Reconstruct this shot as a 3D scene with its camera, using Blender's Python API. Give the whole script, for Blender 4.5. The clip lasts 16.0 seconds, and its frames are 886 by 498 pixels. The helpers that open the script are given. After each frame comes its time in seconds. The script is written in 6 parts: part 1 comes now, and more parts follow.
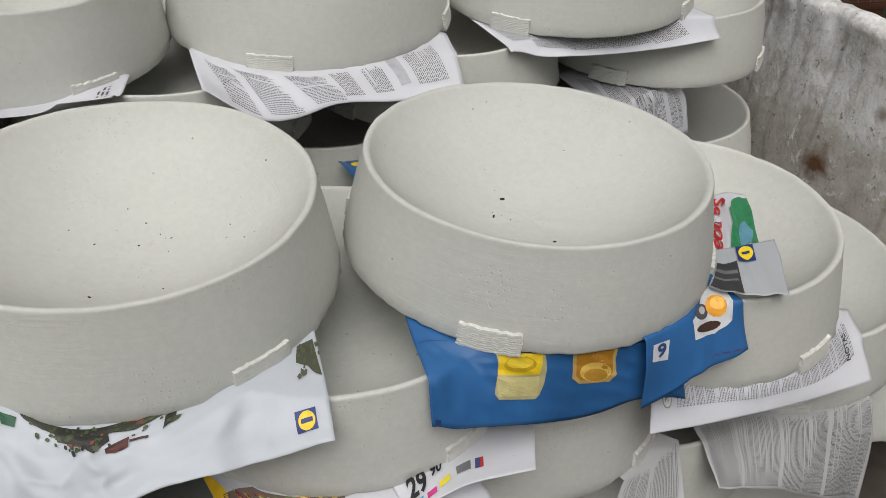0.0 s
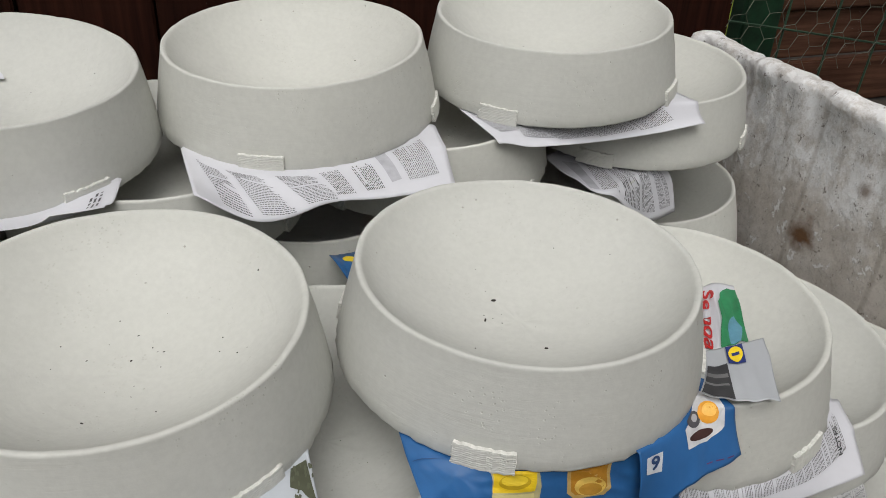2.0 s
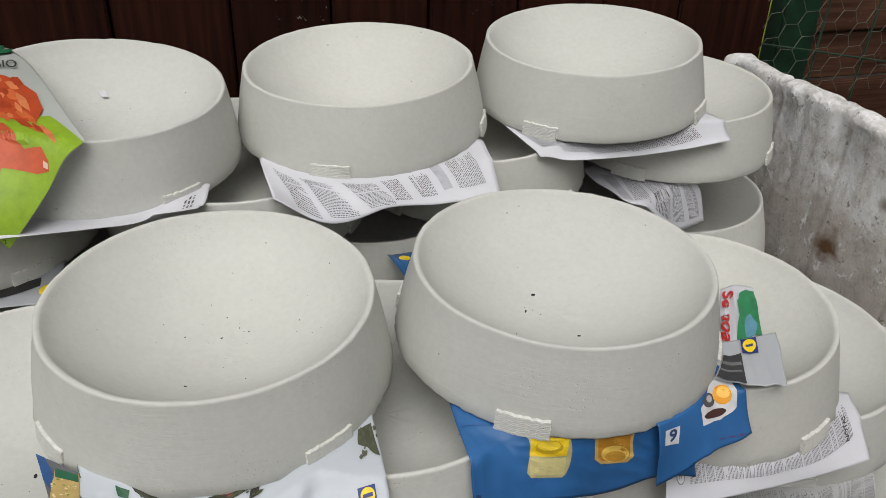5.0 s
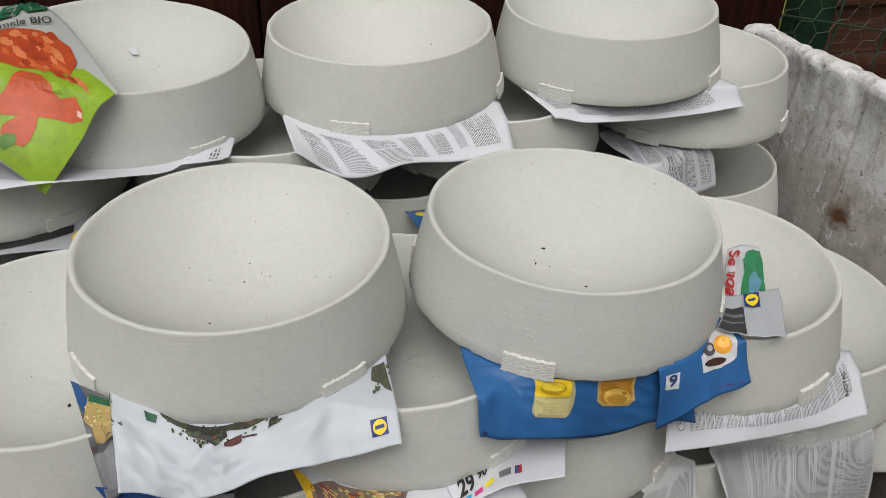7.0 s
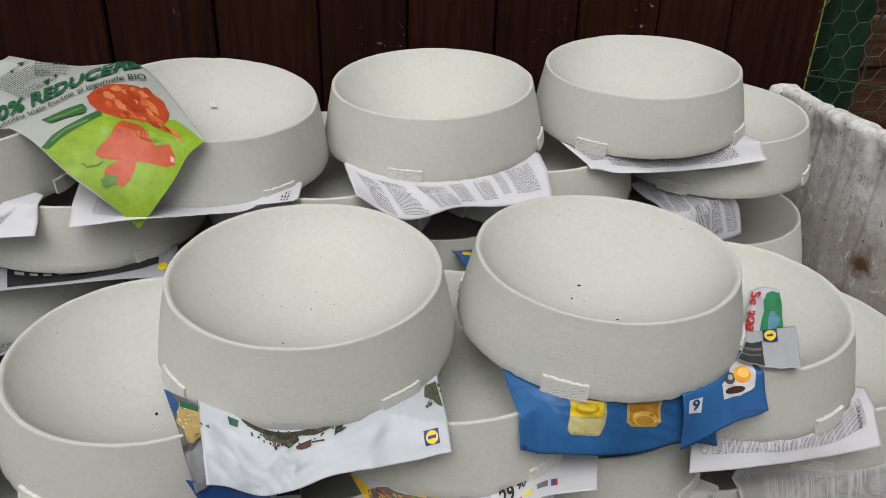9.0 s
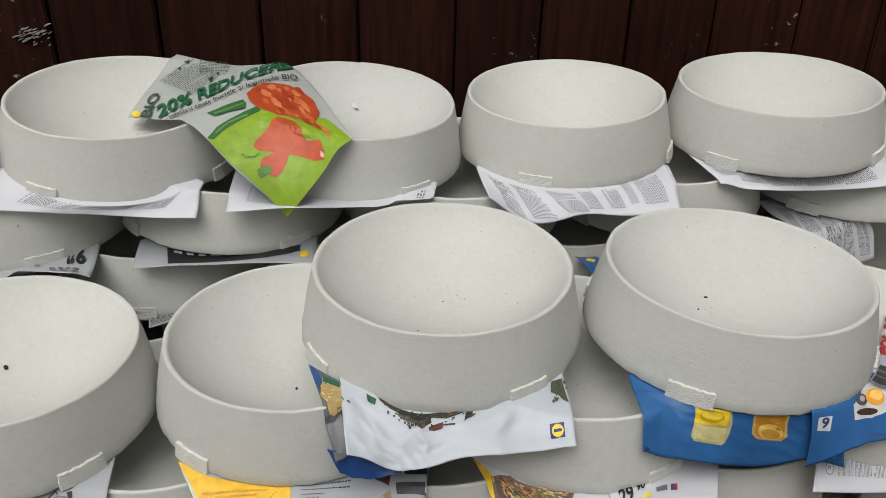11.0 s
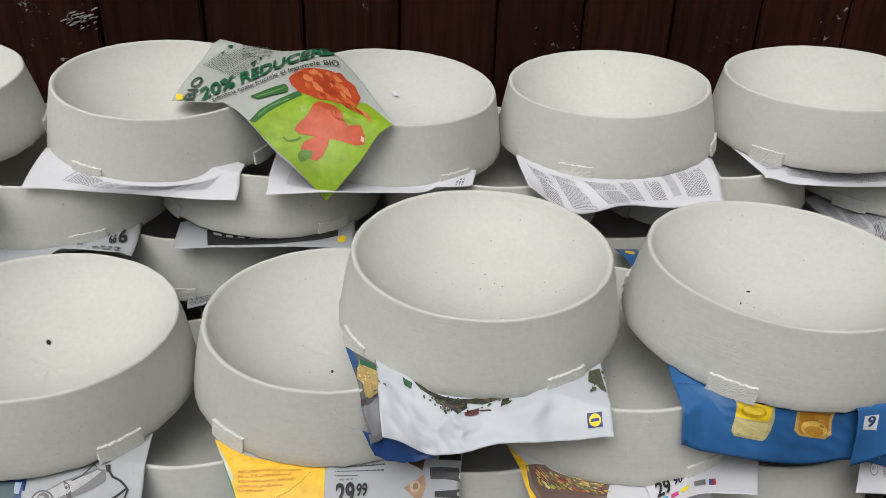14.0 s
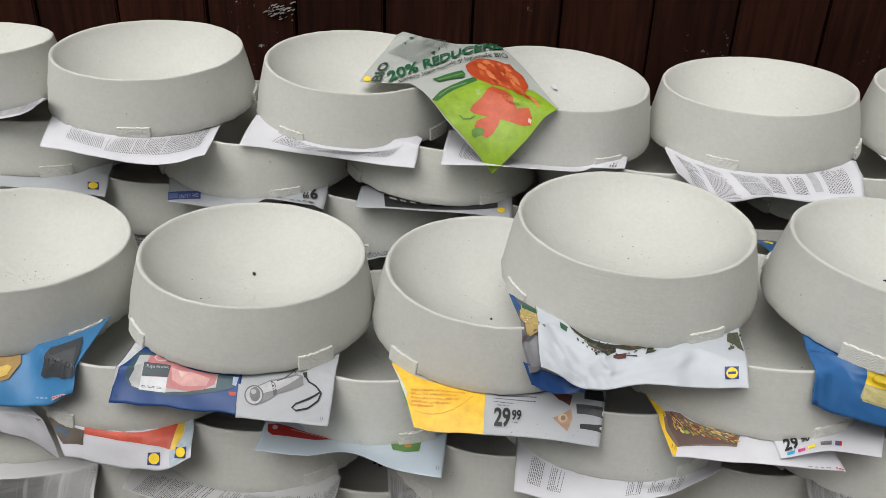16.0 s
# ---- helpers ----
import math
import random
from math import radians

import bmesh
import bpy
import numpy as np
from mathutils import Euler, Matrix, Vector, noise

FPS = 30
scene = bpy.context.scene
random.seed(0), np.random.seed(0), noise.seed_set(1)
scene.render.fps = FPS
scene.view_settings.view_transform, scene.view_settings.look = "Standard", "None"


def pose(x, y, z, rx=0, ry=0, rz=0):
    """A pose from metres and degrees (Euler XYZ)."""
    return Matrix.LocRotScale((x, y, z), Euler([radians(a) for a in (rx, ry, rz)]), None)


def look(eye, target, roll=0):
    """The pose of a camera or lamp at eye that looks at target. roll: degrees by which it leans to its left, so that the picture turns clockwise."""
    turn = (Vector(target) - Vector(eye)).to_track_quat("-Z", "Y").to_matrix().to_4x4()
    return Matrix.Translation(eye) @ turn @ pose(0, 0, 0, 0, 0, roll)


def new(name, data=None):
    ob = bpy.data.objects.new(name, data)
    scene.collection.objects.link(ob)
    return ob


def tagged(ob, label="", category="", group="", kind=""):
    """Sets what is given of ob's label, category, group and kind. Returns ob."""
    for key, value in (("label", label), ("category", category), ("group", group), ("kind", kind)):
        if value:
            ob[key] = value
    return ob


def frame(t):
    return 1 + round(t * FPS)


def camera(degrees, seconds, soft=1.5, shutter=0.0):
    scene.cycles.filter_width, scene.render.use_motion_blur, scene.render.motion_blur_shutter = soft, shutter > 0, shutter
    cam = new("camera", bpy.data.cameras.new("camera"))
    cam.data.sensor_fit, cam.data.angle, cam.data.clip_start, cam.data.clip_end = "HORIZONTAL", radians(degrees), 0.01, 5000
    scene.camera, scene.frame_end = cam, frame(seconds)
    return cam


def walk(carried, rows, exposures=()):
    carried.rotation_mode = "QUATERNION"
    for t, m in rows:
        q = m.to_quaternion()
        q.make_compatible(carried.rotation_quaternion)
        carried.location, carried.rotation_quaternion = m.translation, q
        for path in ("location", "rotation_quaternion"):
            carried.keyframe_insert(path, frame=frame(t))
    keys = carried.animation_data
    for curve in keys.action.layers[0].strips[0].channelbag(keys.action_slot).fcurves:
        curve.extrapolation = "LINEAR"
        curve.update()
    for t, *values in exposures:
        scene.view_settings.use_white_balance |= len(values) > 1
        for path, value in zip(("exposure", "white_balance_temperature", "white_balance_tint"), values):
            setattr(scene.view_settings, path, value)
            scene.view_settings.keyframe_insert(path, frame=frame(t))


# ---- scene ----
cam = camera(59.02, 16.0, soft=0.8)
CAMERA_ROWS = [
    (0.0, 0.0279, -0.5086, 0.7397, 56.52, -2.63, -18.43),
    (0.5, 0.0389, -0.4884, 0.7625, 56.76, -2.67, -19.14),
    (1.0, 0.0361, -0.4746, 0.7717, 57.63, -2.54, -19.59),
    (1.5, 0.0364, -0.4726, 0.781, 58.3, -2.34, -19.68),
    (2.0, 0.0337, -0.4805, 0.7936, 59.11, -2.29, -19.5),
    (2.5, 0.0194, -0.4941, 0.8146, 60.43, -2.5, -19.38),
    (3.0, 0.0076, -0.5161, 0.824, 61.04, -2.12, -18.61),
    (3.5, -0.0051, -0.5485, 0.8316, 61.22, -1.78, -17.67),
    (4.0, -0.0072, -0.5584, 0.8321, 60.91, -1.58, -16.93),
    (6.5, 0.0054, -0.5921, 0.8221, 58.91, -1.74, -15.51),
    (7.0, -0.006, -0.6062, 0.8208, 58.58, -1.65, -14.54),
    (7.5, -0.0149, -0.6152, 0.8229, 58.57, -1.45, -13.68),
    (8.0, -0.0219, -0.64, 0.833, 59.64, -1.35, -13.19),
    (8.5, -0.0264, -0.6645, 0.8469, 61.12, -1.4, -12.71),
    (9.0, -0.0426, -0.6873, 0.8544, 62.07, -1.44, -11.88),
    (9.5, -0.068, -0.7063, 0.8586, 62.79, -1.25, -9.2),
    (10.0, -0.0849, -0.7143, 0.8591, 62.98, -1.25, -6.69),
    (12.5, -0.0892, -0.722, 0.8463, 62.5, -1.47, -2.77),
    (13.0, -0.0905, -0.72, 0.842, 62.58, -1.62, -2.29),
    (13.5, -0.0943, -0.7228, 0.842, 62.6, -1.56, -1.83),
    (14.0, -0.0969, -0.7218, 0.8437, 62.54, -1.49, -1.38),
    (14.5, -0.1173, -0.7375, 0.8431, 62.66, -1.64, -0.34),
    (15.0, -0.1474, -0.7876, 0.8447, 63.01, -1.07, 2.78),
    (15.5, -0.1505, -0.8351, 0.8351, 63.32, -1.32, 6.44),
    (16.0, -0.1543, -0.8644, 0.8376, 63.52, -2.0, 7.77),
]
walk(cam, [(t, pose(x, y, z, rx, ry, rz)) for t, x, y, z, rx, ry, rz in CAMERA_ROWS],
     [(0.0, -0.11), (6.5, -0.09), (12.5, -0.07), (16.0, 0.04)])

# ---- light: an overcast sky ----
world = bpy.data.worlds.new("overcast_sky")
scene.world = world
world.use_nodes = True
wn = world.node_tree.nodes
wl = world.node_tree.links
sky = wn.new("ShaderNodeTexSky")
sky.sky_type = "NISHITA"
sky.sun_disc = False
sky.sun_elevation = radians(54)
sky.sun_rotation = radians(200)
sky.air_density, sky.dust_density, sky.ozone_density = 1.0, 4.0, 1.0
soften = wn.new("ShaderNodeHueSaturation")
soften.inputs["Saturation"].default_value = 0.12
wl.new(sky.outputs[0], soften.inputs["Color"])
wl.new(soften.outputs[0], wn["Background"].inputs["Color"])
wn["Background"].inputs["Strength"].default_value = 0.135
sun_data = bpy.data.lights.new("sun", "SUN")
sun_data.energy, sun_data.angle, sun_data.color = 1.65, radians(60), (1.0, 0.98, 0.95)
sun = new("sun", sun_data)
sun.matrix_world = look((-0.9, -0.9, 4.2), (0, 0.3, 0.3))


# ---- materials ----
def material(name, rough=0.8, metal=0.0):
    m = bpy.data.materials.new(name)
    m.use_nodes = True
    b = m.node_tree.nodes["Principled BSDF"]
    b.inputs["Roughness"].default_value = rough
    b.inputs["Metallic"].default_value = metal
    return m, m.node_tree.nodes, m.node_tree.links, b


def noise_node(nodes, links, scale, detail=4, rough=0.55, coords=None):
    n = nodes.new("ShaderNodeTexNoise")
    n.inputs["Scale"].default_value = scale
    n.inputs["Detail"].default_value = detail
    n.inputs["Roughness"].default_value = rough
    if coords is not None:
        links.new(coords, n.inputs["Vector"])
    return n.outputs["Fac"]


def ramp(nodes, links, fac, stops):
    r = nodes.new("ShaderNodeValToRGB")
    while len(r.color_ramp.elements) < len(stops):
        r.color_ramp.elements.new(0.5)
    for e, (p, c) in zip(r.color_ramp.elements, stops):
        e.position = p
        e.color = (*c, 1) if len(c) == 3 else c
    links.new(fac, r.inputs["Fac"])
    return r.outputs["Color"]


def mix(nodes, links, fac, a, b, kind="MIX"):
    m = nodes.new("ShaderNodeMix")
    m.data_type = "RGBA"
    m.blend_type = kind
    for sock, v in ((m.inputs[0], fac), (m.inputs[6], a), (m.inputs[7], b)):
        if isinstance(v, (int, float)):
            sock.default_value = v
        elif isinstance(v, tuple):
            sock.default_value = (*v, 1)
        else:
            links.new(v, sock)
    return m.outputs[2]


def bump(nodes, links, bsdf, height, strength, distance, before=None):
    b = nodes.new("ShaderNodeBump")
    b.inputs["Strength"].default_value = strength
    b.inputs["Distance"].default_value = distance
    links.new(height, b.inputs["Height"])
    if before is not None:
        links.new(before, b.inputs["Normal"])
    links.new(b.outputs[0], bsdf.inputs["Normal"])
    return b.outputs[0]


def shifted(nodes, links):
    """Object coordinates, moved by each object's own random number."""
    tc = nodes.new("ShaderNodeTexCoord").outputs["Object"]
    info = nodes.new("ShaderNodeObjectInfo").outputs["Random"]
    mul = nodes.new("ShaderNodeMath")
    mul.operation = "MULTIPLY"
    mul.inputs[1].default_value = 37.0
    links.new(info, mul.inputs[0])
    add = nodes.new("ShaderNodeVectorMath")
    add.operation = "ADD"
    links.new(tc, add.inputs[0])
    links.new(mul.outputs[0], add.inputs[1])
    return add.outputs[0], info


def clay_material():
    m, n, l, b = material("pale_cast_clay", 0.82)
    b.inputs["Specular IOR Level"].default_value = 0.25
    co, rnd = shifted(n, l)
    base = ramp(n, l, noise_node(n, l, 7, 5, 0.6, co), [(0.28, (0.545, 0.545, 0.505)), (0.72, (0.600, 0.600, 0.557))])
    fine = ramp(n, l, noise_node(n, l, 160, 3, 0.6, co), [(0.35, (0.90, 0.90, 0.90)), (0.65, (1, 1, 1))])
    col = mix(n, l, 0.5, base, fine, "MULTIPLY")
    tone = ramp(n, l, rnd, [(0.0, (0.94, 0.945, 0.95)), (1.0, (1.0, 1.0, 0.99))])
    col = mix(n, l, 1.0, col, tone, "MULTIPLY")
    # casting seams, faint rings round the wall
    st = n.new("ShaderNodeMapping")
    st.inputs["Scale"].default_value = (11, 11, 80)
    l.new(co, st.inputs["Vector"])
    rings = noise_node(n, l, 3.0, 4, 0.6, st.outputs[0])
    # small air holes
    vor = n.new("ShaderNodeTexVoronoi")
    vor.inputs["Scale"].default_value = 95
    vor.inputs["Randomness"].default_value = 1.0
    l.new(co, vor.inputs["Vector"])
    hole = ramp(n, l, vor.outputs["Distance"], [(0.07, (0, 0, 0)), (0.12, (1, 1, 1))])
    patch = ramp(n, l, noise_node(n, l, 14, 2, 0.5, co), [(0.44, (1, 1, 1)), (0.54, (0, 0, 0))])
    pick = n.new("ShaderNodeMath")
    pick.operation = "GREATER_THAN"
    pick.inputs[1].default_value = 0.88
    sep = n.new("ShaderNodeSeparateColor")
    l.new(vor.outputs["Color"], sep.inputs[0])
    l.new(sep.outputs[0], pick.inputs[0])
    inv = mix(n, l, pick.outputs[0], (1, 1, 1), hole)
    inv = mix(n, l, patch, inv, (1, 1, 1))
    col = mix(n, l, 1.0, col, mix(n, l, inv, (0.74, 0.71, 0.68), (1, 1, 1)), "MULTIPLY")
    # clusters of pin holes
    pins = n.new("ShaderNodeTexVoronoi")
    pins.inputs["Scale"].default_value = 240
    l.new(co, pins.inputs["Vector"])
    pin = ramp(n, l, pins.outputs["Distance"], [(0.13, (0, 0, 0)), (0.24, (1, 1, 1))])
    crowd = ramp(n, l, noise_node(n, l, 22, 3, 0.6, co), [(0.54, (1, 1, 1)), (0.63, (0, 0, 0))])
    pin = mix(n, l, crowd, pin, (1, 1, 1))
    col = mix(n, l, 1.0, col, mix(n, l, pin, (0.93, 0.92, 0.90), (1, 1, 1)), "MULTIPLY")
    # scratches that a rib has drawn round the wall
    lay = n.new("ShaderNodeMapping")
    lay.inputs["Scale"].default_value = (11, 11, 210)
    lay.inputs["Rotation"].default_value = (0.06, 0.04, 0)
    l.new(co, lay.inputs["Vector"])
    line = ramp(n, l, noise_node(n, l, 1.6, 3, 0.55, lay.outputs[0]), [(0.32, (0, 0, 0)), (0.39, (1, 1, 1))])
    some = ramp(n, l, noise_node(n, l, 9, 3, 0.6, co), [(0.52, (1, 1, 1)), (0.62, (0, 0, 0))])
    line = mix(n, l, some, line, (1, 1, 1))
    col = mix(n, l, 1.0, col, mix(n, l, line, (0.975, 0.97, 0.965), (1, 1, 1)), "MULTIPLY")
    l.new(col, b.inputs["Base Color"])
    n1 = bump(n, l, b, rings, 0.08, 0.004)
    n2 = bump(n, l, b, noise_node(n, l, 34, 5, 0.65, co), 0.10, 0.004, n1)
    n3 = bump(n, l, b, inv, 0.6, 0.0014, n2)
    n4 = bump(n, l, b, pin, 0.35, 0.0009, n3)
    bump(n, l, b, line, 0.12, 0.0007, n4)
    return m


def wood_material(name, dark, light, scale=(30, 30, 1.6), rough=0.8):
    m, n, l, b = material(name, rough)
    co, rnd = shifted(n, l)
    mp = n.new("ShaderNodeMapping")
    mp.inputs["Scale"].default_value = scale
    l.new(co, mp.inputs["Vector"])
    grain = noise_node(n, l, 2.2, 6, 0.65, mp.outputs[0])
    col = ramp(n, l, grain, [(0.25, dark), (0.75, light)])
    big = ramp(n, l, noise_node(n, l, 5, 3, 0.5, co), [(0.35, (0.6, 0.55, 0.55)), (0.65, (1, 1, 1))])
    col = mix(n, l, 0.8, col, big, "MULTIPLY")
    each = ramp(n, l, rnd, [(0, (0.70, 0.68, 0.70)), (1, (1.1, 1.0, 1.0))])
    col = mix(n, l, 1.0, col, each, "MULTIPLY")
    # scuffs where the paint has gone
    flake = ramp(n, l, noise_node(n, l, 55, 6, 0.75, co), [(0.62, (0, 0, 0)), (0.67, (1, 1, 1))])
    where = ramp(n, l, noise_node(n, l, 4.2, 2, 0.5, co), [(0.58, (0, 0, 0)), (0.66, (1, 1, 1))])
    flake = mix(n, l, 1.0, flake, where, "MULTIPLY")
    col = mix(n, l, flake, col, (0.30, 0.27, 0.25))
    l.new(col, b.inputs["Base Color"])
    b.inputs["Specular IOR Level"].default_value = 0.08
    bump(n, l, b, grain, 0.35, 0.002)
    return m


def concrete_material():
    m, n, l, b = material("weathered_concrete", 0.9)
    tc = n.new("ShaderNodeTexCoord").outputs["Object"]
    col = ramp(n, l, noise_node(n, l, 9, 6, 0.65, tc), [(0.3, (0.45, 0.41, 0.365)), (0.55, (0.57, 0.53, 0.485)), (0.75, (0.65, 0.62, 0.585))])
    grit = ramp(n, l, noise_node(n, l, 90, 4, 0.7, tc), [(0.36, (0.42, 0.40, 0.38)), (0.52, (1, 1, 1))])
    col = mix(n, l, 0.28, col, grit, "MULTIPLY")
    # whitewash left along the top
    sep = n.new("ShaderNodeSeparateXYZ")
    l.new(tc, sep.inputs[0])
    edge = noise_node(n, l, 11, 5, 0.7, tc)
    am = n.new("ShaderNodeMath")
    am.operation = "MULTIPLY_ADD"
    am.inputs[1].default_value = 0.34
    l.new(edge, am.inputs[0])
    l.new(sep.outputs["Z"], am.inputs[2])
    wash = ramp(n, l, am.outputs[0], [(0.45, (0, 0, 0)), (0.53, (1, 1, 1))])
    worn = ramp(n, l, noise_node(n, l, 26, 6, 0.8, tc), [(0.38, (0.18, 0.18, 0.18)), (0.54, (1, 1, 1))])
    wash = mix(n, l, 1.0, wash, worn, "MULTIPLY")
    col = mix(n, l, wash, col, (0.82, 0.82, 0.82))
    specks = ramp(n, l, noise_node(n, l, 60, 5, 0.8, tc), [(0.34, (0.14, 0.11, 0.085)), (0.41, (1, 1, 1))])
    col = mix(n, l, 0.8, col, specks, "MULTIPLY")
    damp = ramp(n, l, noise_node(n, l, 16, 5, 0.7, tc), [(0.40, (0.55, 0.51, 0.47)), (0.56, (1, 1, 1))])
    col = mix(n, l, 0.32, col, damp, "MULTIPLY")
    # pale lime crusts with hard edges
    crust = ramp(n, l, noise_node(n, l, 38, 6, 0.75, tc), [(0.585, (0, 0, 0)), (0.615, (1, 1, 1))])
    col = mix(n, l, crust, col, (0.74, 0.73, 0.72))
    # marks of the shuttering boards
    lines = n.new("ShaderNodeTexWave")
    lines.bands_direction = "Y"
    lines.inputs["Scale"].default_value = 2.1
    lines.inputs["Distortion"].default_value = 0.5
    l.new(tc, lines.inputs["Vector"])
    seam = ramp(n, l, lines.outputs["Fac"], [(0.0, (0.62, 0.59, 0.56)), (0.012, (1, 1, 1))])
    col = mix(n, l, 0.6, col, seam, "MULTIPLY")
    # rust that has run from two old bolts
    for (cx, cy, cz), r, s in (((0.884, 0.275, 0.245), 0.030, 1.0), ((0.884, 0.20, 0.352), 0.012, 0.7), ((0.884, 0.43, 0.20), 0.014, 0.8)):
        d = n.new("ShaderNodeVectorMath")
        d.operation = "DISTANCE"
        d.inputs[1].default_value = (cx, cy, cz)
        wob = n.new("ShaderNodeTexNoise")
        wob.inputs["Scale"].default_value = 40
        wob.inputs["Detail"].default_value = 4
        l.new(tc, wob.inputs["Vector"])
        l.new(tc, d.inputs[0])
        q = n.new("ShaderNodeMath")
        q.operation = "MULTIPLY_ADD"
        q.inputs[1].default_value = r * 2.2
        l.new(wob.outputs["Fac"], q.inputs[0])
        l.new(d.outputs["Value"], q.inputs[2])
        spot = ramp(n, l, q.outputs[0], [(r * 1.1, (s, s, s)), (r * 2.2, (0, 0, 0))])
        col = mix(n, l, spot, col, (0.115, 0.055, 0.022))
    l.new(col, b.inputs["Base Color"])
    n1 = bump(n, l, b, noise_node(n, l, 24, 6, 0.7, tc), 0.55, 0.010)
    n2 = bump(n, l, b, crust, 0.6, 0.003, n1)
    bump(n, l, b, noise_node(n, l, 150, 4, 0.7, tc), 0.45, 0.003, n2)
    return m


def plain_material(name, colour, rough=0.6, metal=0.0, vary=0.12, scale=40, bumps=0.0):
    m, n, l, b = material(name, rough, metal)
    co, rnd = shifted(n, l)
    lo = tuple(c * (1 - vary) for c in colour)
    hi = tuple(min(1, c * (1 + vary)) for c in colour)
    l.new(ramp(n, l, noise_node(n, l, scale, 4, 0.6, co), [(0.3, lo), (0.7, hi)]), b.inputs["Base Color"])
    if bumps:
        bump(n, l, b, noise_node(n, l, scale * 1.5, 4, 0.6, co), bumps, 0.004)
    return m


CLAY = clay_material()
FENCE_WOOD = wood_material("dark_stained_boards", (0.008, 0.0028, 0.0018), (0.050, 0.0165, 0.0090))
BACK_WOOD = wood_material("old_brown_boards", (0.040, 0.020, 0.012), (0.150, 0.080, 0.050), (1.6, 30, 30))
CONCRETE = concrete_material()
GREEN_PAINT = plain_material("chipped_green_paint", (0.006, 0.030, 0.013), 0.5, 0.0, 0.5, 25, 0.2)
WIRE = plain_material("galvanised_wire", (0.13, 0.13, 0.10), 0.6, 0.3, 0.3, 60)
GREEN_WIRE = plain_material("green_coated_wire", (0.022, 0.05, 0.028), 0.5, 0.0, 0.4, 60)
LEAF = plain_material("foliage", (0.16, 0.26, 0.025), 0.6, 0.0, 0.5, 60)
STRIP_GREEN = plain_material("plain_yellow_green", (0.30, 0.37, 0.04), 0.9, 0.0, 0.5, 45, 0.4)
BARE = plain_material("scraped_bare_wood", (0.30, 0.28, 0.26), 0.9, 0.0, 0.3, 60)
SOIL = plain_material("trodden_earth", (0.045, 0.036, 0.028), 0.95, 0.0, 0.5, 12, 0.6)
CUT_CLAY = plain_material("fresh_cut_clay", (0.61, 0.606, 0.565), 0.9, 0.0, 0.12, 160, 0.4)
CRUMB = plain_material("dark_crumb", (0.020, 0.016, 0.012), 0.9)


# ---- building helpers ----
def mesh_from(name, bm, mat, smooth=False):
    me = bpy.data.meshes.new(name)
    bm.normal_update()
    bm.to_mesh(me)
    bm.free()
    if mat is not None:
        me.materials.append(mat)
    if smooth:
        for p in me.polygons:
            p.use_smooth = True
    return me


def part(name, bm, mat, parent, label="", smooth=False):
    ob = new(name, mesh_from(name, bm, mat, smooth))
    ob.parent = parent
    if label:
        tagged(ob, label)
    return ob


def box(bm, x0, y0, z0, x1, y1, z1, bevel=0.0):
    made = bmesh.ops.create_cube(bm, size=1.0)["verts"]
    for v in made:
        v.co = Vector((x0 + (v.co.x + 0.5) * (x1 - x0), y0 + (v.co.y + 0.5) * (y1 - y0), z0 + (v.co.z + 0.5) * (z1 - z0)))
    if bevel:
        edges = list({e for v in made for e in v.link_edges})
        bmesh.ops.bevel(bm, geom=edges, offset=bevel, segments=2, affect="EDGES")


def tube(bm, points, r, sides=6):
    """A round bar along a line of points."""
    rings = []
    for i, p in enumerate(points):
        p = Vector(p)
        a = Vector(points[max(0, i - 1)])
        b = Vector(points[min(len(points) - 1, i + 1)])
        d = (b - a).normalized()
        u = d.cross(Vector((0.31, 0.17, 0.93))).normalized()
        w = d.cross(u)
        rings.append([bm.verts.new(p + r * (math.cos(6.2832 * k / sides) * u + math.sin(6.2832 * k / sides) * w)) for k in range(sides)])
    for s, e in zip(rings, rings[1:]):
        for k in range(sides):
            bm.faces.new((s[k], s[(k + 1) % sides], e[(k + 1) % sides], e[k]))
    bm.faces.new(rings[0][::-1])
    bm.faces.new(rings[-1])


# ---- ground ----
bm = bmesh.new()
N = 60
grid = [[bm.verts.new((-1 + 2 * (i / N), -1 + 2 * (j / N), 0)) for j in range(N + 1)] for i in range(N + 1)]
for row in grid:
    for v in row:
        x, y = v.co.x, v.co.y
        v.co.x, v.co.y = 60 * x * abs(x) ** 2 + 2 * x, 60 * y * abs(y) ** 2 + 2 * y
        v.co.z = 0.046 + 0.004 * noise.noise(Vector((v.co.x * 6, v.co.y * 6, 0))) if abs(v.co.x) < 6 else 0.046
for i in range(N):
    for j in range(N):
        bm.faces.new((grid[i][j], grid[i + 1][j], grid[i + 1][j + 1], grid[i][j + 1]))
ground = new("ground", mesh_from("ground", bm, SOIL, True))
tagged(ground, "bare trodden dark earth under the stacks", "ground", kind="structure")

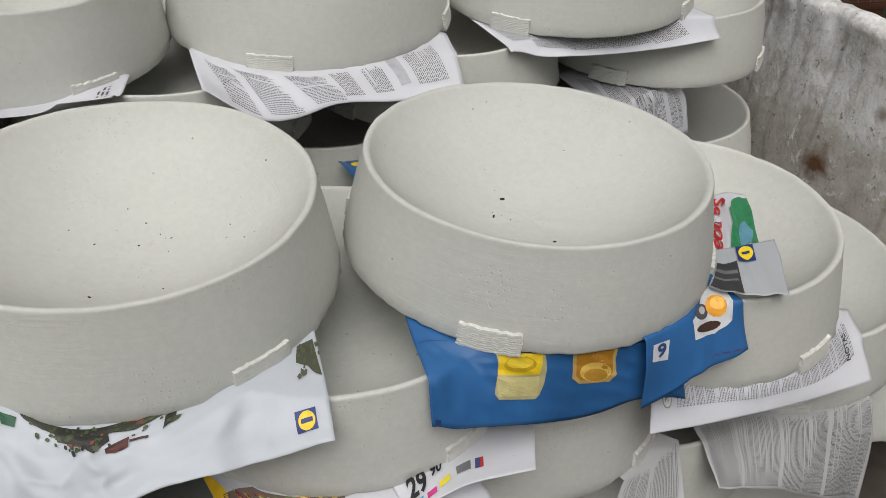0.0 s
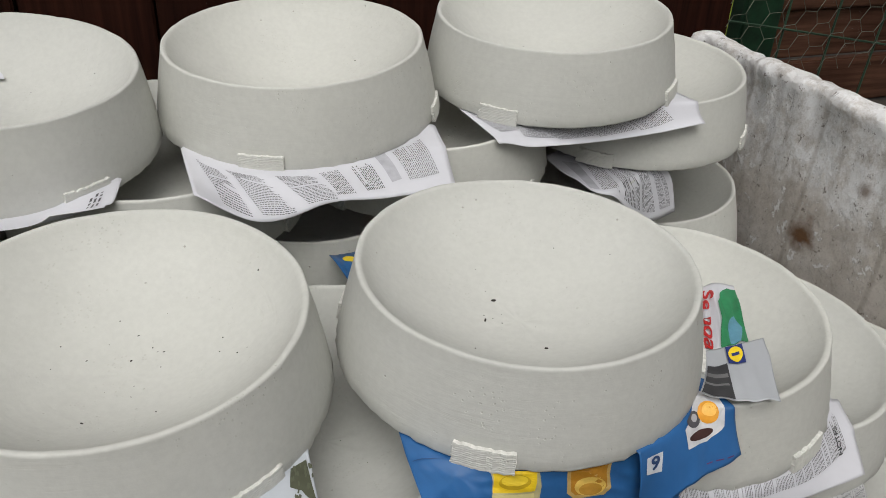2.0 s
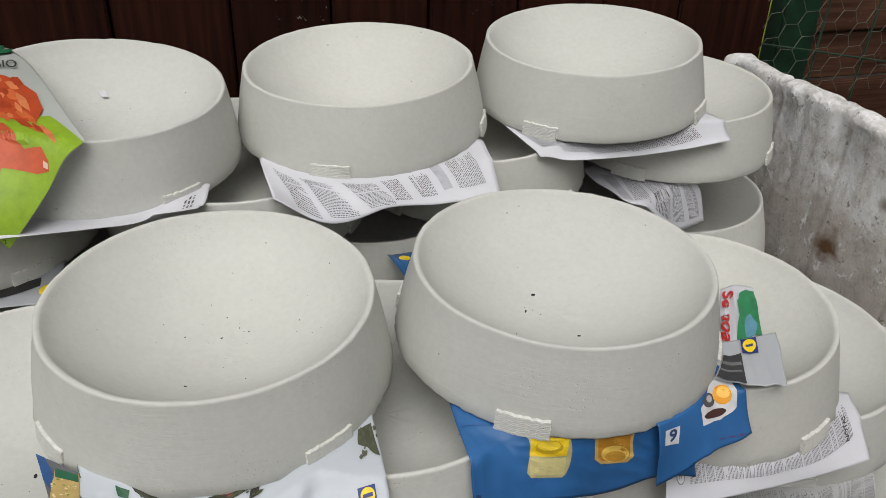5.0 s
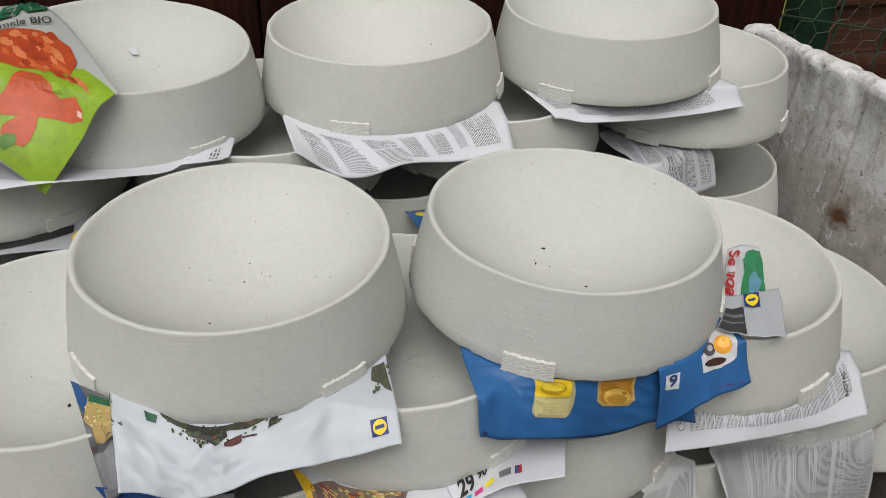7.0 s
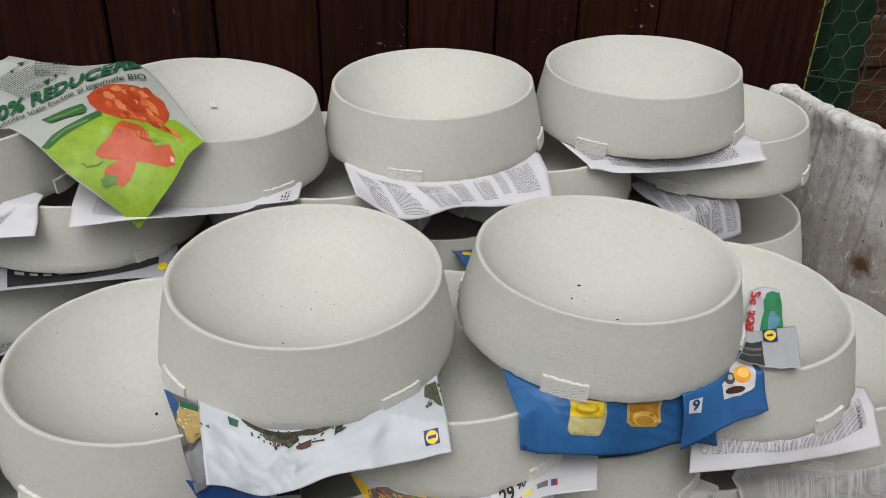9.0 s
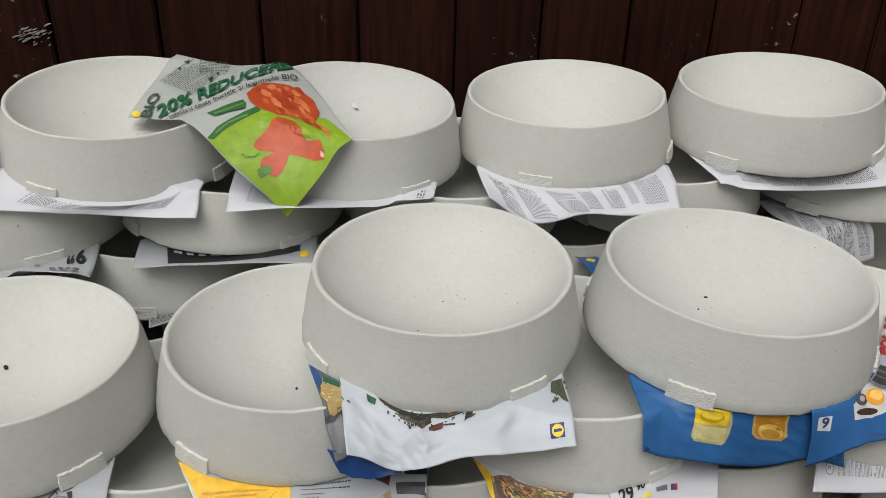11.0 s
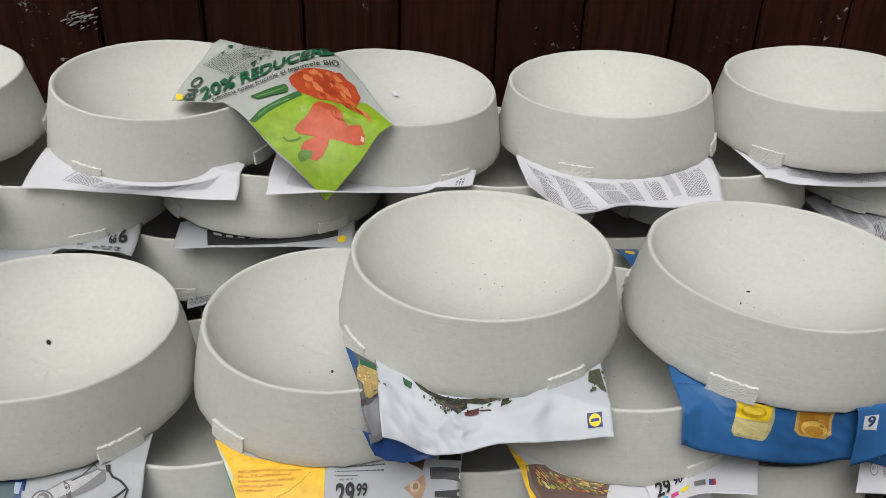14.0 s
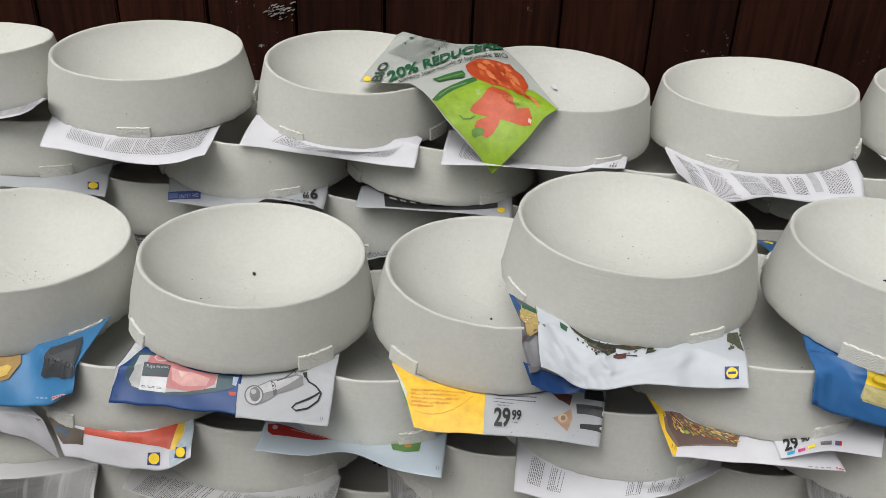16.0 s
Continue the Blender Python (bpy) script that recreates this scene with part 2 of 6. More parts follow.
# ---- board fence ----
BOARD_EDGES = [-2.72, -2.55, -2.38, -2.21, -2.04, -1.87, -1.70, -1.53, -1.36, -1.185, -1.008, -0.821, -0.641, -0.465, -0.295, -0.131, 0.036, 0.185, 0.340, 0.492, 0.647, 0.795, 0.986]
fence = new("fence")
fence.location = (0, 0.65, 0.05)
tagged(fence, "dark red-brown stained vertical board fence with scuffed paint", "fence", kind="structure")
rng = random.Random(4)
for i, (a, b) in enumerate(zip(BOARD_EDGES, BOARD_EDGES[1:])):
    gap = 0.0018 + 0.0014 * rng.random()
    push = rng.uniform(-0.003, 0.003)
    bm = bmesh.new()
    box(bm, a + gap - (a + b) / 2, push, 0, b - gap - (a + b) / 2, 0.024 + push, 2.25 + rng.uniform(-0.01, 0.01), 0.003)
    board = part("board", bm, FENCE_WOOD, fence)
    board.location = ((a + b) / 2, 0, 0)
    if i == len(BOARD_EDGES) - 2:
        tagged(board, "end board with a pale worn edge")
# unseen backing behind the board gaps, added to stop light coming through
for x in BOARD_EDGES[1:-2]:
    bm = bmesh.new()
    box(bm, x - 0.02, 0.0285, 0, x + 0.02, 0.0315, 2.24)
    part("cover_strip", bm, FENCE_WOOD, fence)
for z in (0.32, 1.25):
    bm = bmesh.new()
    box(bm, -2.72, 0.032, z, 0.98, 0.075, z + 0.09, 0.004)
    part("rail", bm, FENCE_WOOD, fence)

# a patch of scraped paint on one board
rng = random.Random(31)
bm = bmesh.new()
for i in range(34):
    x, z = -0.669 + rng.gauss(0, 0.014), 0.564 - 0.05 + rng.gauss(0, 0.007)
    w, h = rng.uniform(0.001, 0.008), rng.uniform(0.0006, 0.0022)
    ring = [(x + w * math.cos(k) * rng.uniform(0.5, 1), z + h * math.sin(k) * rng.uniform(0.5, 1) + 0.3 * w * math.cos(k)) for k in (0, 1, 2, 3, 4, 5)]
    near_side = [bm.verts.new((px, -0.0042, pz)) for px, pz in ring]
    far_side = [bm.verts.new((px, 0.002, pz)) for px, pz in ring]
    bm.faces.new(near_side)
    for k in range(6):
        bm.faces.new((near_side[k], far_side[k], far_side[(k + 1) % 6], near_side[(k + 1) % 6]))
scuff = part("paint_scuff", bm, BARE, fence, "pale scraped paint on a dark board")
scuff["kind"] = "stuff"

# ---- unseen plain walls behind and beside the viewer, added to block low sky light ----
BLOCKER = plain_material("blocker_grey_brown", (0.16, 0.15, 0.135), 0.9, 0.0, 0.15, 3, 0.2)
for name, box_args in (("wall_south", (-3.2, -3.2, 0.03, 3.4, -3.05, 1.9)), ("wall_west", (-3.2, -3.05, 0.03, -3.05, 0.6, 1.2)), ("wall_yard_east", (1.75, -3.05, 0.03, 1.9, 0.56, 3.6))):
    bm = bmesh.new()
    box(bm, *box_args, 0.01)
    tagged(new(name, mesh_from(name, bm, BLOCKER)), "unseen plain grey-brown wall added to block low sky light", "wall", kind="structure")

# ---- concrete wall beside the stacks ----
bm = bmesh.new()
NY, PROFILE = 220, []
for k in range(7):
    PROFILE.append((0.0, 0.04 + 0.385 * k / 6))
PROFILE += [(-0.003, 0.434), (-0.004, 0.444), (0.000, 0.451), (0.006, 0.4545), (0.018, 0.455), (0.030, 0.452), (0.038, 0.444), (0.040, 0.43), (0.040, 0.30), (0.040, 0.04)]
rows = []
for j in range(NY + 1):
    y = 0.592 - 1.60 * (j / NY) ** 1.25
    ring = []
    for k, (dx, z) in enumerate(PROFILE):
        rough = 0.008 if z > 0.42 else 0.004
        w = Vector((dx * 9, y * 13, z * 13))
        push = rough * (noise.noise(w) + 0.8 * noise.noise(w * 3.1) + 0.4 * noise.noise(w * 7.3))
        lift = 0.007 * noise.noise(Vector((y * 9, 3, 1))) + 0.0025 * noise.noise(Vector((y * 47, dx * 60, 1))) if z > 0.42 else 0
        tip = -0.020 * max(0, 1 - j / 5) if 0.425 < z < 0.456 and dx < 0.02 else 0
        ring.append(bm.verts.new((0.884 + dx + push + tip, y + 0.005 * noise.noise(w * 2), z + lift)))
    rows.append(ring)
for s, e in zip(rows, rows[1:]):
    for k in range(len(PROFILE) - 1):
        bm.faces.new((s[k], e[k], e[k + 1], s[k + 1]))
bm.faces.new(rows[0])
bm.faces.new(rows[-1][::-1])
bmesh.ops.recalc_face_normals(bm, faces=bm.faces)
side_wall = new("wall_east", mesh_from("wall_east", bm, CONCRETE, True))
tagged(side_wall, "low weathered concrete wall, whitewash worn along its top, rust stained", "wall", kind="structure")

# ---- wire fence behind the wall ----
wire_fence = new("wire_fence")
wire_fence.location = (1.1, 0.68, 0.05)
tagged(wire_fence, "green wire fence with rusty hexagonal chicken mesh tied to it", "wire fence", kind="structure")
at = Vector((1.1, 0.68, 0.05))
bm = bmesh.new()
box(bm, 1.040 - at.x, 0.005, 0, 1.129 - at.x, 0.07, 1.75, 0.006)
part("post", bm, GREEN_PAINT, wire_fence, "chipped dark green post")
# narrow upright strip in a yellow-green tone beside the fence's end board
bm = bmesh.new()
box(bm, 0.9885 - at.x, -0.012, 0, 0.9975 - at.x, 0.004, 1.75, 0.002)
part("edging_strip", bm, STRIP_GREEN, wire_fence, "narrow upright yellow-green strip")
for i in range(7):
    x = 1.145 + 0.115 * i
    bm = bmesh.new()
    tube(bm, [(x - 0.03 + 0.05 * s - at.x, -0.012 + 0.004 * math.sin(9 * s + i), 1.75 * s) for s in [k / 8 for k in range(9)]], 0.0024)
    part("upright_wire", bm, GREEN_WIRE, wire_fence)
for i in range(8):
    z = 0.10 + 0.2 * i
    bm = bmesh.new()
    tube(bm, [(0.98 - at.x + 0.85 * s, -0.016 + 0.004 * math.sin(7 * s + i), z + 0.10 - 0.14 * s) for s in [k / 8 for k in range(9)]], 0.0024)
    part("cross_wire", bm, GREEN_WIRE, wire_fence)
bm = bmesh.new()
HEX = 0.026
rng = random.Random(9)
for i in range(22):
    for j in range(28):
        cx = 1.0 + 1.5 * HEX * i - at.x
        cz = 0.30 + math.sqrt(3) * HEX * (j + 0.5 * (i % 2))
        if cz > 1.4:
            continue
        pts = []
        for k in (0, 1, 2, 3):
            a = math.radians(60 * k)
            w = Vector((cx + HEX * math.cos(a), 0, cz + HEX * math.sin(a)))
            pts.append(w + 0.006 * Vector((noise.noise(w * 17), 1.2 * noise.noise(w * 9 + Vector((5, 0, 0))), noise.noise(w * 17 + Vector((0, 9, 0))))) + Vector((0, -0.03, 0)))
        tube(bm, pts, 0.0007, 4)
mesh_ob = part("chicken_mesh", bm, WIRE, wire_fence, "thin wavy hexagonal wire netting")
mesh_ob["kind"] = "stuff"

# boards of a shed seen through the netting
shed = new("plank_wall")
shed.location = (1.5, 1.15, 0.05)
tagged(shed, "old brown horizontal planks of a shed behind netting", "plank wall", kind="structure")
for i in range(13):
    bm = bmesh.new()
    box(bm, -0.42, 0.02 * (i % 2), 0.135 * i, 1.6, 0.03 + 0.02 * (i % 2), 0.135 * i + 0.129, 0.004)
    part("plank", bm, BACK_WOOD, shed)

# green growth behind the gap at the fence's end
bm = bmesh.new()
rng = random.Random(12)
for i in range(2600):
    p = Vector((rng.uniform(0.72, 1.12), rng.uniform(0.80, 1.08), rng.uniform(0.05, 1.5)))
    d = Vector((rng.gauss(0, 1), rng.gauss(0, 1), rng.gauss(0, 1))).normalized() * rng.uniform(0.012, 0.026)
    s = d.cross(Vector((rng.gauss(0, 1), rng.gauss(0, 1), rng.gauss(0, 1)))).normalized() * 0.007
    vs = [bm.verts.new(p + q) for q in (-d, s + 0.1 * d, d, -s + 0.1 * d)]
    bm.faces.new(vs)
growth = new("bush", mesh_from("bush", bm, LEAF))
tagged(growth, "bright yellow-green leaves of a bush behind the fence gap", "bush", kind="stuff")

# ---- bowls ----
R_RIM, R_BASE, HIGH = 0.1435, 0.160, 0.083
LIP_IN, LIP_DROP, FLOOR_UP = 0.0074, 0.0046, 0.016


def bowl_profile():
    pts = [(0.0, 0.002), (0.10, 0.002), (R_BASE - 0.0026, 0.0003), (R_BASE - 0.0007, 0.0008), (R_BASE, 0.0024)]
    for k in range(1, 8):
        s = k / 8
        pts.append((R_BASE + (R_RIM - R_BASE) * s + 0.0012 * math.sin(math.pi * s), 0.0024 + (HIGH - 0.0050) * s))
    pts += [(R_RIM + 0.0003, HIGH - 0.0026), (R_RIM, HIGH - 0.0010), (R_RIM - 0.0010, HIGH - 0.0001), (R_RIM - 0.0026, HIGH), (R_RIM - 0.0044, HIGH - 0.0006), (R_RIM - 0.0060, HIGH - 0.0020), (R_RIM - LIP_IN, HIGH - LIP_DROP)]
    a, top, floor_z = R_RIM - LIP_IN, HIGH - LIP_DROP, FLOOR_UP
    d = top - floor_z
    big = (a * a + d * d) / (2 * d)
    for k in range(1, 14):
        r = a * (1 - k / 13.0)
        pts.append((r, floor_z + big - math.sqrt(big * big - r * r)))
    return pts


def bowl_mesh(seed):
    bm = bmesh.new()
    prof, segs = bowl_profile(), 144
    rings = []
    for k, (r, z) in enumerate(prof):
        if r < 1e-6:
            rings.append([bm.verts.new((0, 0, z))])
            continue
        ring = []
        for i in range(segs):
            a = 2 * math.pi * i / segs
            w = Vector((math.cos(a) * 1.3, math.sin(a) * 1.3, z * 12 + seed * 7.7))
            dr = 0.0011 * noise.noise(w) + 0.0005 * noise.noise(w * 6) if r > 0.09 else 0.0006 * noise.noise(w)
            dz = 0.0007 * noise.noise(w * 2 + Vector((9, 0, 0)))
            if z > HIGH - 0.006 and r > R_RIM - 0.01:
                dz += 0.0004 * noise.noise(Vector((math.cos(a) * 9, math.sin(a) * 9, seed)))
                nick = noise.noise(Vector((math.cos(a) * 21, math.sin(a) * 21, seed * 3.3)))
                dz -= 0.0016 * max(0, nick - 0.36)
            if z < 0.006 and r > 0.15:
                dr += 0.0022 * noise.noise(Vector((math.cos(a) * 16, math.sin(a) * 16, seed * 5)))
            ring.append(bm.verts.new(((r + dr) * math.cos(a), (r + dr) * math.sin(a), z + dz)))
        rings.append(ring)
    for s, e in zip(rings, rings[1:]):
        for i in range(segs):
            j = (i + 1) % segs
            if len(s) == 1:
                bm.faces.new((s[0], e[j], e[i]))
            elif len(e) == 1:
                bm.faces.new((s[i], s[j], e[0]))
            else:
                bm.faces.new((s[i], s[j], e[j], e[i]))
    return mesh_from("body", bm, CLAY, True)


def tab_mesh(seed):
    """A thin ribbed slip of clay stuck to the foot of the wall, its edges broken."""
    bm = bmesh.new()
    wide, tall, out = 0.047, 0.0175, 0.0032
    cols, rows_n = 20, 20
    front, back = [], []
    for i in range(cols + 1):
        a = (i / cols - 0.5) * wide / R_BASE
        fc, bc = [], []
        for j in range(rows_n + 1):
            z = -0.0010 + tall * j / rows_n
            r0 = R_BASE - 0.0028 * z / 0.02 - 0.003
            rib = 0.00013 * math.cos(math.pi * j) if 1 < j < rows_n - 1 else 0
            jag = 0.0003 * noise.noise(Vector((i * 0.6, j * 0.6, seed * 3))) + 0.0003 * noise.noise(Vector((i * 2.3, j * 2.3, seed)))
            if i in (0, cols) or j == rows_n:
                jag -= 0.0008 * max(0, noise.noise(Vector((i * 1.9, j * 1.9, seed + 0.5))) + 0.25)
            side = 0.0013 * noise.noise(Vector((j * 0.45, seed * 9, 3 + i))) if i in (0, cols) else 0
            rise = 0.0012 * noise.noise(Vector((i * 0.5, seed * 2, 7))) + (0.0010 * noise.noise(Vector((i * 1.7, seed, 2))) if j in (0, rows_n) else 0)
            aa = a + side / R_BASE
            for lst, r in ((fc, r0 + 0.003 + out + jag + rib), (bc, r0 - 0.003)):
                lst.append(bm.verts.new((r * math.cos(aa), r * math.sin(aa), z + rise)))
        front.append(fc)
        back.append(bc)
    edge = []
    for i in range(cols):
        for j in range(rows_n):
            bm.faces.new((front[i][j], front[i + 1][j], front[i + 1][j + 1], front[i][j + 1]))
        edge.append(bm.faces.new((front[i][rows_n], front[i + 1][rows_n], back[i + 1][rows_n], back[i][rows_n])))
        bm.faces.new((front[i + 1][0], front[i][0], back[i][0], back[i + 1][0]))
    for j in range(rows_n):
        edge.append(bm.faces.new((front[0][j], front[0][j + 1], back[0][j + 1], back[0][j])))
        edge.append(bm.faces.new((front[cols][j + 1], front[cols][j], back[cols][j], back[cols][j + 1])))
    for f in edge:
        f.material_index = 1
    me = mesh_from("foot_tab", bm, CLAY)
    me.materials.append(CUT_CLAY)
    return me


BODIES = [bowl_mesh(s) for s in range(5)]
TABS = [tab_mesh(s) for s in range(4)]
made_bowls = {}


def bowl(key, x, y, z_rim, nx, ny, turn, label):
    """One bowl; nx, ny: how its axis leans; turn: the angle of one of its four foot tabs."""
    n = Vector((nx, ny, 1)).normalized()
    ob = new("bowl")
    k = len(made_bowls)
    ob.matrix_world = Matrix.Translation(Vector((x, y, z_rim)) - HIGH * n) @ Vector((0, 0, 1)).rotation_difference(n).to_matrix().to_4x4()
    spin = Matrix.Rotation(radians(37 * k), 4, "Z")
    body = new("body", BODIES[k % len(BODIES)])
    body.parent = ob
    body.matrix_local = spin
    # the axis frame may be turned about itself: measure the tab's angle in the world
    q = ob.matrix_world.to_3x3()
    zero = math.degrees(math.atan2(q.col[0].y, q.col[0].x))
    for i in range(4):
        tab = new("foot_tab", TABS[(k + i) % len(TABS)])
        tab.parent = ob
        tab.matrix_local = Matrix.Rotation(radians(turn - zero + 90 * i), 4, "Z")
    tagged(ob, label, "bowl", "stacked clay bowls")
    made_bowls[key] = ob
    return ob


TOP = "round pale grey unglazed clay bowl on top of the stack"
MID = "round pale grey clay bowl with another stacked across it"
LOW = "pale grey clay bowl low in the stack, in shade"
BOWLS = {
    "B1": (-0.7694, 0.3031, 0.5582, 0.028, -0.107, -76, TOP),
    "B2": (-0.4479, 0.3505, 0.5499, 0.044, -0.114, -114, TOP),
    "B3": (-0.1313, 0.3685, 0.5404, 0.055, -0.099, -56, TOP),
    "B4": (0.1775, 0.3926, 0.5441, -0.044, -0.068, -115, TOP),
    "B5": (0.4978, 0.3924, 0.5582, -0.053, -0.065, -137, TOP),
    "F0": (-0.8280, -0.0111, 0.3743, 0.110, -0.023, -29, TOP),
    "F1": (-0.5039, 0.0064, 0.3765, 0.054, -0.017, -44, TOP),
    "F2": (-0.1899, 0.0323, 0.3728, 0.020, -0.036, -128, MID),
    "F3": (-0.0252, 0.0456, 0.4494, -0.004, -0.045, -60, TOP),
    "F4": (0.2995, 0.0187, 0.4545, 0.007, -0.021, -123, TOP),
    "F5": (0.4632, 0.0247, 0.3739, -0.045, -0.024, -69, MID),
    "G1": (0.1230, 0.0162, 0.3632, 0.012, -0.023, -61, MID),
    "F6": (0.6037, 0.0451, 0.2884, -0.006, -0.064, -22, MID),
    "H1": (-0.6483, -0.0132, 0.2846, -0.002, 0.006, -20, LOW),
    "H2": (-0.3396, 0.0227, 0.2791, 0.007, 0.004, -62, LOW),
    "H3": (-0.0300, 0.0166, 0.2763, -0.005, 0.013, -54, LOW),
    "H4": (0.2920, 0.0269, 0.2761, 0.003, 0.001, -54, LOW),
    "I1": (-0.4973, -0.0002, 0.1992, 0.007, 0.004, -47, LOW),
    "I2": (-0.1783, 0.0187, 0.1931, 0.002, -0.001, -122, LOW),
    "I3": (0.1457, 0.0383, 0.1943, 0.003, 0.004, -27, LOW),
    "C0": (-0.9605, 0.3219, 0.4657, 0.029, -0.026, -61, MID),
    "C1": (-0.6064, 0.3278, 0.4621, 0.053, -0.070, -57, MID),
    "C2": (-0.3055, 0.3661, 0.4630, 0.073, -0.057, -51, MID),
    "C3": (0.0115, 0.3661, 0.4553, 0.003, -0.078, -120, MID),
    "C4": (0.3312, 0.3929, 0.4627, -0.036, -0.074, -150, MID),
    "C5": (0.6412, 0.4101, 0.4789, -0.023, -0.060, -135, MID),
    "D1": (-0.7572, 0.3303, 0.3793, 0.022, -0.026, -153, LOW),
    "D2": (-0.4133, 0.3595, 0.3706, 0.026, -0.043, -92, LOW),
    "D4": (0.1879, 0.3818, 0.3700, -0.009, -0.041, -39, LOW),
    "E5": (0.6740, 0.4135, 0.3014, -0.049, -0.005, -61, LOW),
    "B0": (-1.0900, 0.2900, 0.5537, 0.000, 0.000, -51, TOP),
    "D0": (-1.1000, 0.3100, 0.3852, 0.016, -0.014, -59, LOW),
    "D3": (-0.1150, 0.3756, 0.3700, 0.012, -0.045, -47, LOW),
    "D5": (0.5000, 0.3899, 0.3782, -0.021, -0.020, -126, LOW),
    "E1": (-0.6100, 0.3492, 0.2863, 0.000, 0.000, -67, LOW),
    "E2": (-0.2900, 0.3851, 0.2817, 0.000, 0.000, -136, LOW),
    "E3": (0.0300, 0.3847, 0.2820, 0.000, 0.000, -151, LOW),
    "E4": (0.3450, 0.4016, 0.2844, 0.000, 0.000, -126, LOW),
    "H0": (-0.9620, -0.0200, 0.2912, 0.000, 0.000, -34, LOW),
    "I0": (-0.8150, -0.0065, 0.2025, 0.000, 0.000, -105, LOW),
    "I4": (0.4400, 0.0353, 0.1945, 0.000, 0.000, -94, LOW),
    "I5": (0.7420, 0.0448, 0.2026, 0.000, 0.000, -49, LOW),
    "J0": (-0.9650, -0.0074, 0.1213, 0.000, 0.000, -83, LOW),
    "J1": (-0.6550, -0.0011, 0.1180, 0.000, 0.000, -53, LOW),
    "J2": (-0.3380, 0.0149, 0.1119, 0.000, 0.000, -31, LOW),
    "J3": (-0.0200, 0.0251, 0.1117, 0.000, 0.000, -62, LOW),
    "J4": (0.2920, 0.0323, 0.1123, 0.000, 0.000, -71, LOW),
    "J5": (0.5920, 0.0431, 0.1133, 0.000, 0.000, -24, LOW),
    "K0": (-0.7600, 0.3807, 0.2051, 0.000, 0.000, -56, LOW),
    "K1": (-0.4400, 0.3860, 0.2010, 0.000, 0.000, -101, LOW),
    "K2": (-0.1200, 0.3860, 0.2010, 0.000, 0.000, -74, LOW),
    "K3": (0.1900, 0.3860, 0.2010, 0.000, 0.000, -153, LOW),
    "K4": (0.5000, 0.3832, 0.2032, 0.000, 0.000, -89, LOW),
    "L0": (-0.6000, 0.3860, 0.1205, 0.000, 0.000, -119, LOW),
    "L1": (-0.2800, 0.3860, 0.1205, 0.000, 0.000, -77, LOW),
    "L2": (0.0400, 0.3860, 0.1205, 0.000, 0.000, -22, LOW),
    "L3": (0.3500, 0.3860, 0.1205, 0.000, 0.000, -134, LOW),
    "L4": (0.6600, 0.3841, 0.1220, 0.000, 0.000, -106, LOW),
}
for key, (x, y, z, nx, ny, turn, label) in BOWLS.items():
    bowl(key, x, y, z, nx, ny, turn, label)


# ---- printed sheets laid between the bowls ----
def paper_material(name, colour, rough=0.55, low=0.92):
    m, n, l, b = material(name, rough)
    b.inputs["Specular IOR Level"].default_value = 0.35
    co, rnd = shifted(n, l)
    lo = tuple(c * low for c in colour)
    l.new(ramp(n, l, noise_node(n, l, 18, 4, 0.6, co), [(0.3, lo), (0.7, colour)]), b.inputs["Base Color"])
    bump(n, l, b, noise_node(n, l, 26, 4, 0.55, co), 0.22, 0.004)
    return m


INKS = {}


def ink(colour, rough=0.5):
    """A printing ink of that colour, slightly uneven as on cheap paper."""
    key = tuple(round(c, 4) for c in colour)
    if key not in INKS:
        INKS[key] = plain_material("ink", colour, rough, 0.0, 0.16, 70)
    return INKS[key]


WHITE_PAPER = paper_material("white_office_paper", (0.61, 0.61, 0.645))
LEAFLET_PAPER = paper_material("thin_leaflet_paper", (0.42, 0.44, 0.41), 0.45)
NEWS_PAPER = paper_material("thin_news_paper", (0.50, 0.50, 0.50), 0.7)
GREY_PAPER = paper_material("grey_flyer_paper", (0.40, 0.415, 0.435))
SKY_PAPER = paper_material("pale_blue_flyer_paper", (0.47, 0.54, 0.60), 0.4)
ICE_PAPER = paper_material("pale_sky_flyer_paper", (0.50, 0.53, 0.57), 0.4)
BLUE_PAPER = paper_material("blue_flyer_paper", (0.028, 0.125, 0.325), 0.4, 0.70)
DEEP_BLUE_PAPER = paper_material("deep_blue_flyer_paper", (0.018, 0.060, 0.20), 0.4)
POOL_PAPER = paper_material("light_blue_flyer_paper", (0.055, 0.215, 0.44), 0.4, 0.78)
SMOKE_PAPER = paper_material("smoke_grey_flyer_paper", (0.115, 0.115, 0.125), 0.4)
BLACK, DARK_GREY, MID_GREY, RED = (0.012, 0.012, 0.013), (0.07, 0.07, 0.075), (0.25, 0.25, 0.26), (0.45, 0.03, 0.02)
LOGO_BLUE, LOGO_YELLOW, DARK_GREEN = (0.02, 0.035, 0.16), (0.85, 0.62, 0.02), (0.012, 0.11, 0.045)


def spline(points, s):
    """A smooth line through the points at 0..1."""
    n = len(points) - 1
    if n == 1:
        return points[0].lerp(points[1], s)
    x = min(max(s, 0.0), 1.0) * n
    i = min(int(x), n - 1)
    f = x - i
    p1, p2 = points[i], points[i + 1]
    p0 = points[i - 1] if i else p1 * 2 - p2
    p3 = points[i + 2] if i + 2 <= n else p2 * 2 - p1
    return 0.5 * (2 * p1 + (p2 - p0) * f + (2 * p0 - 5 * p1 + 4 * p2 - p3) * f * f + (3 * p1 - p0 - 3 * p2 + p3) * f ** 3)


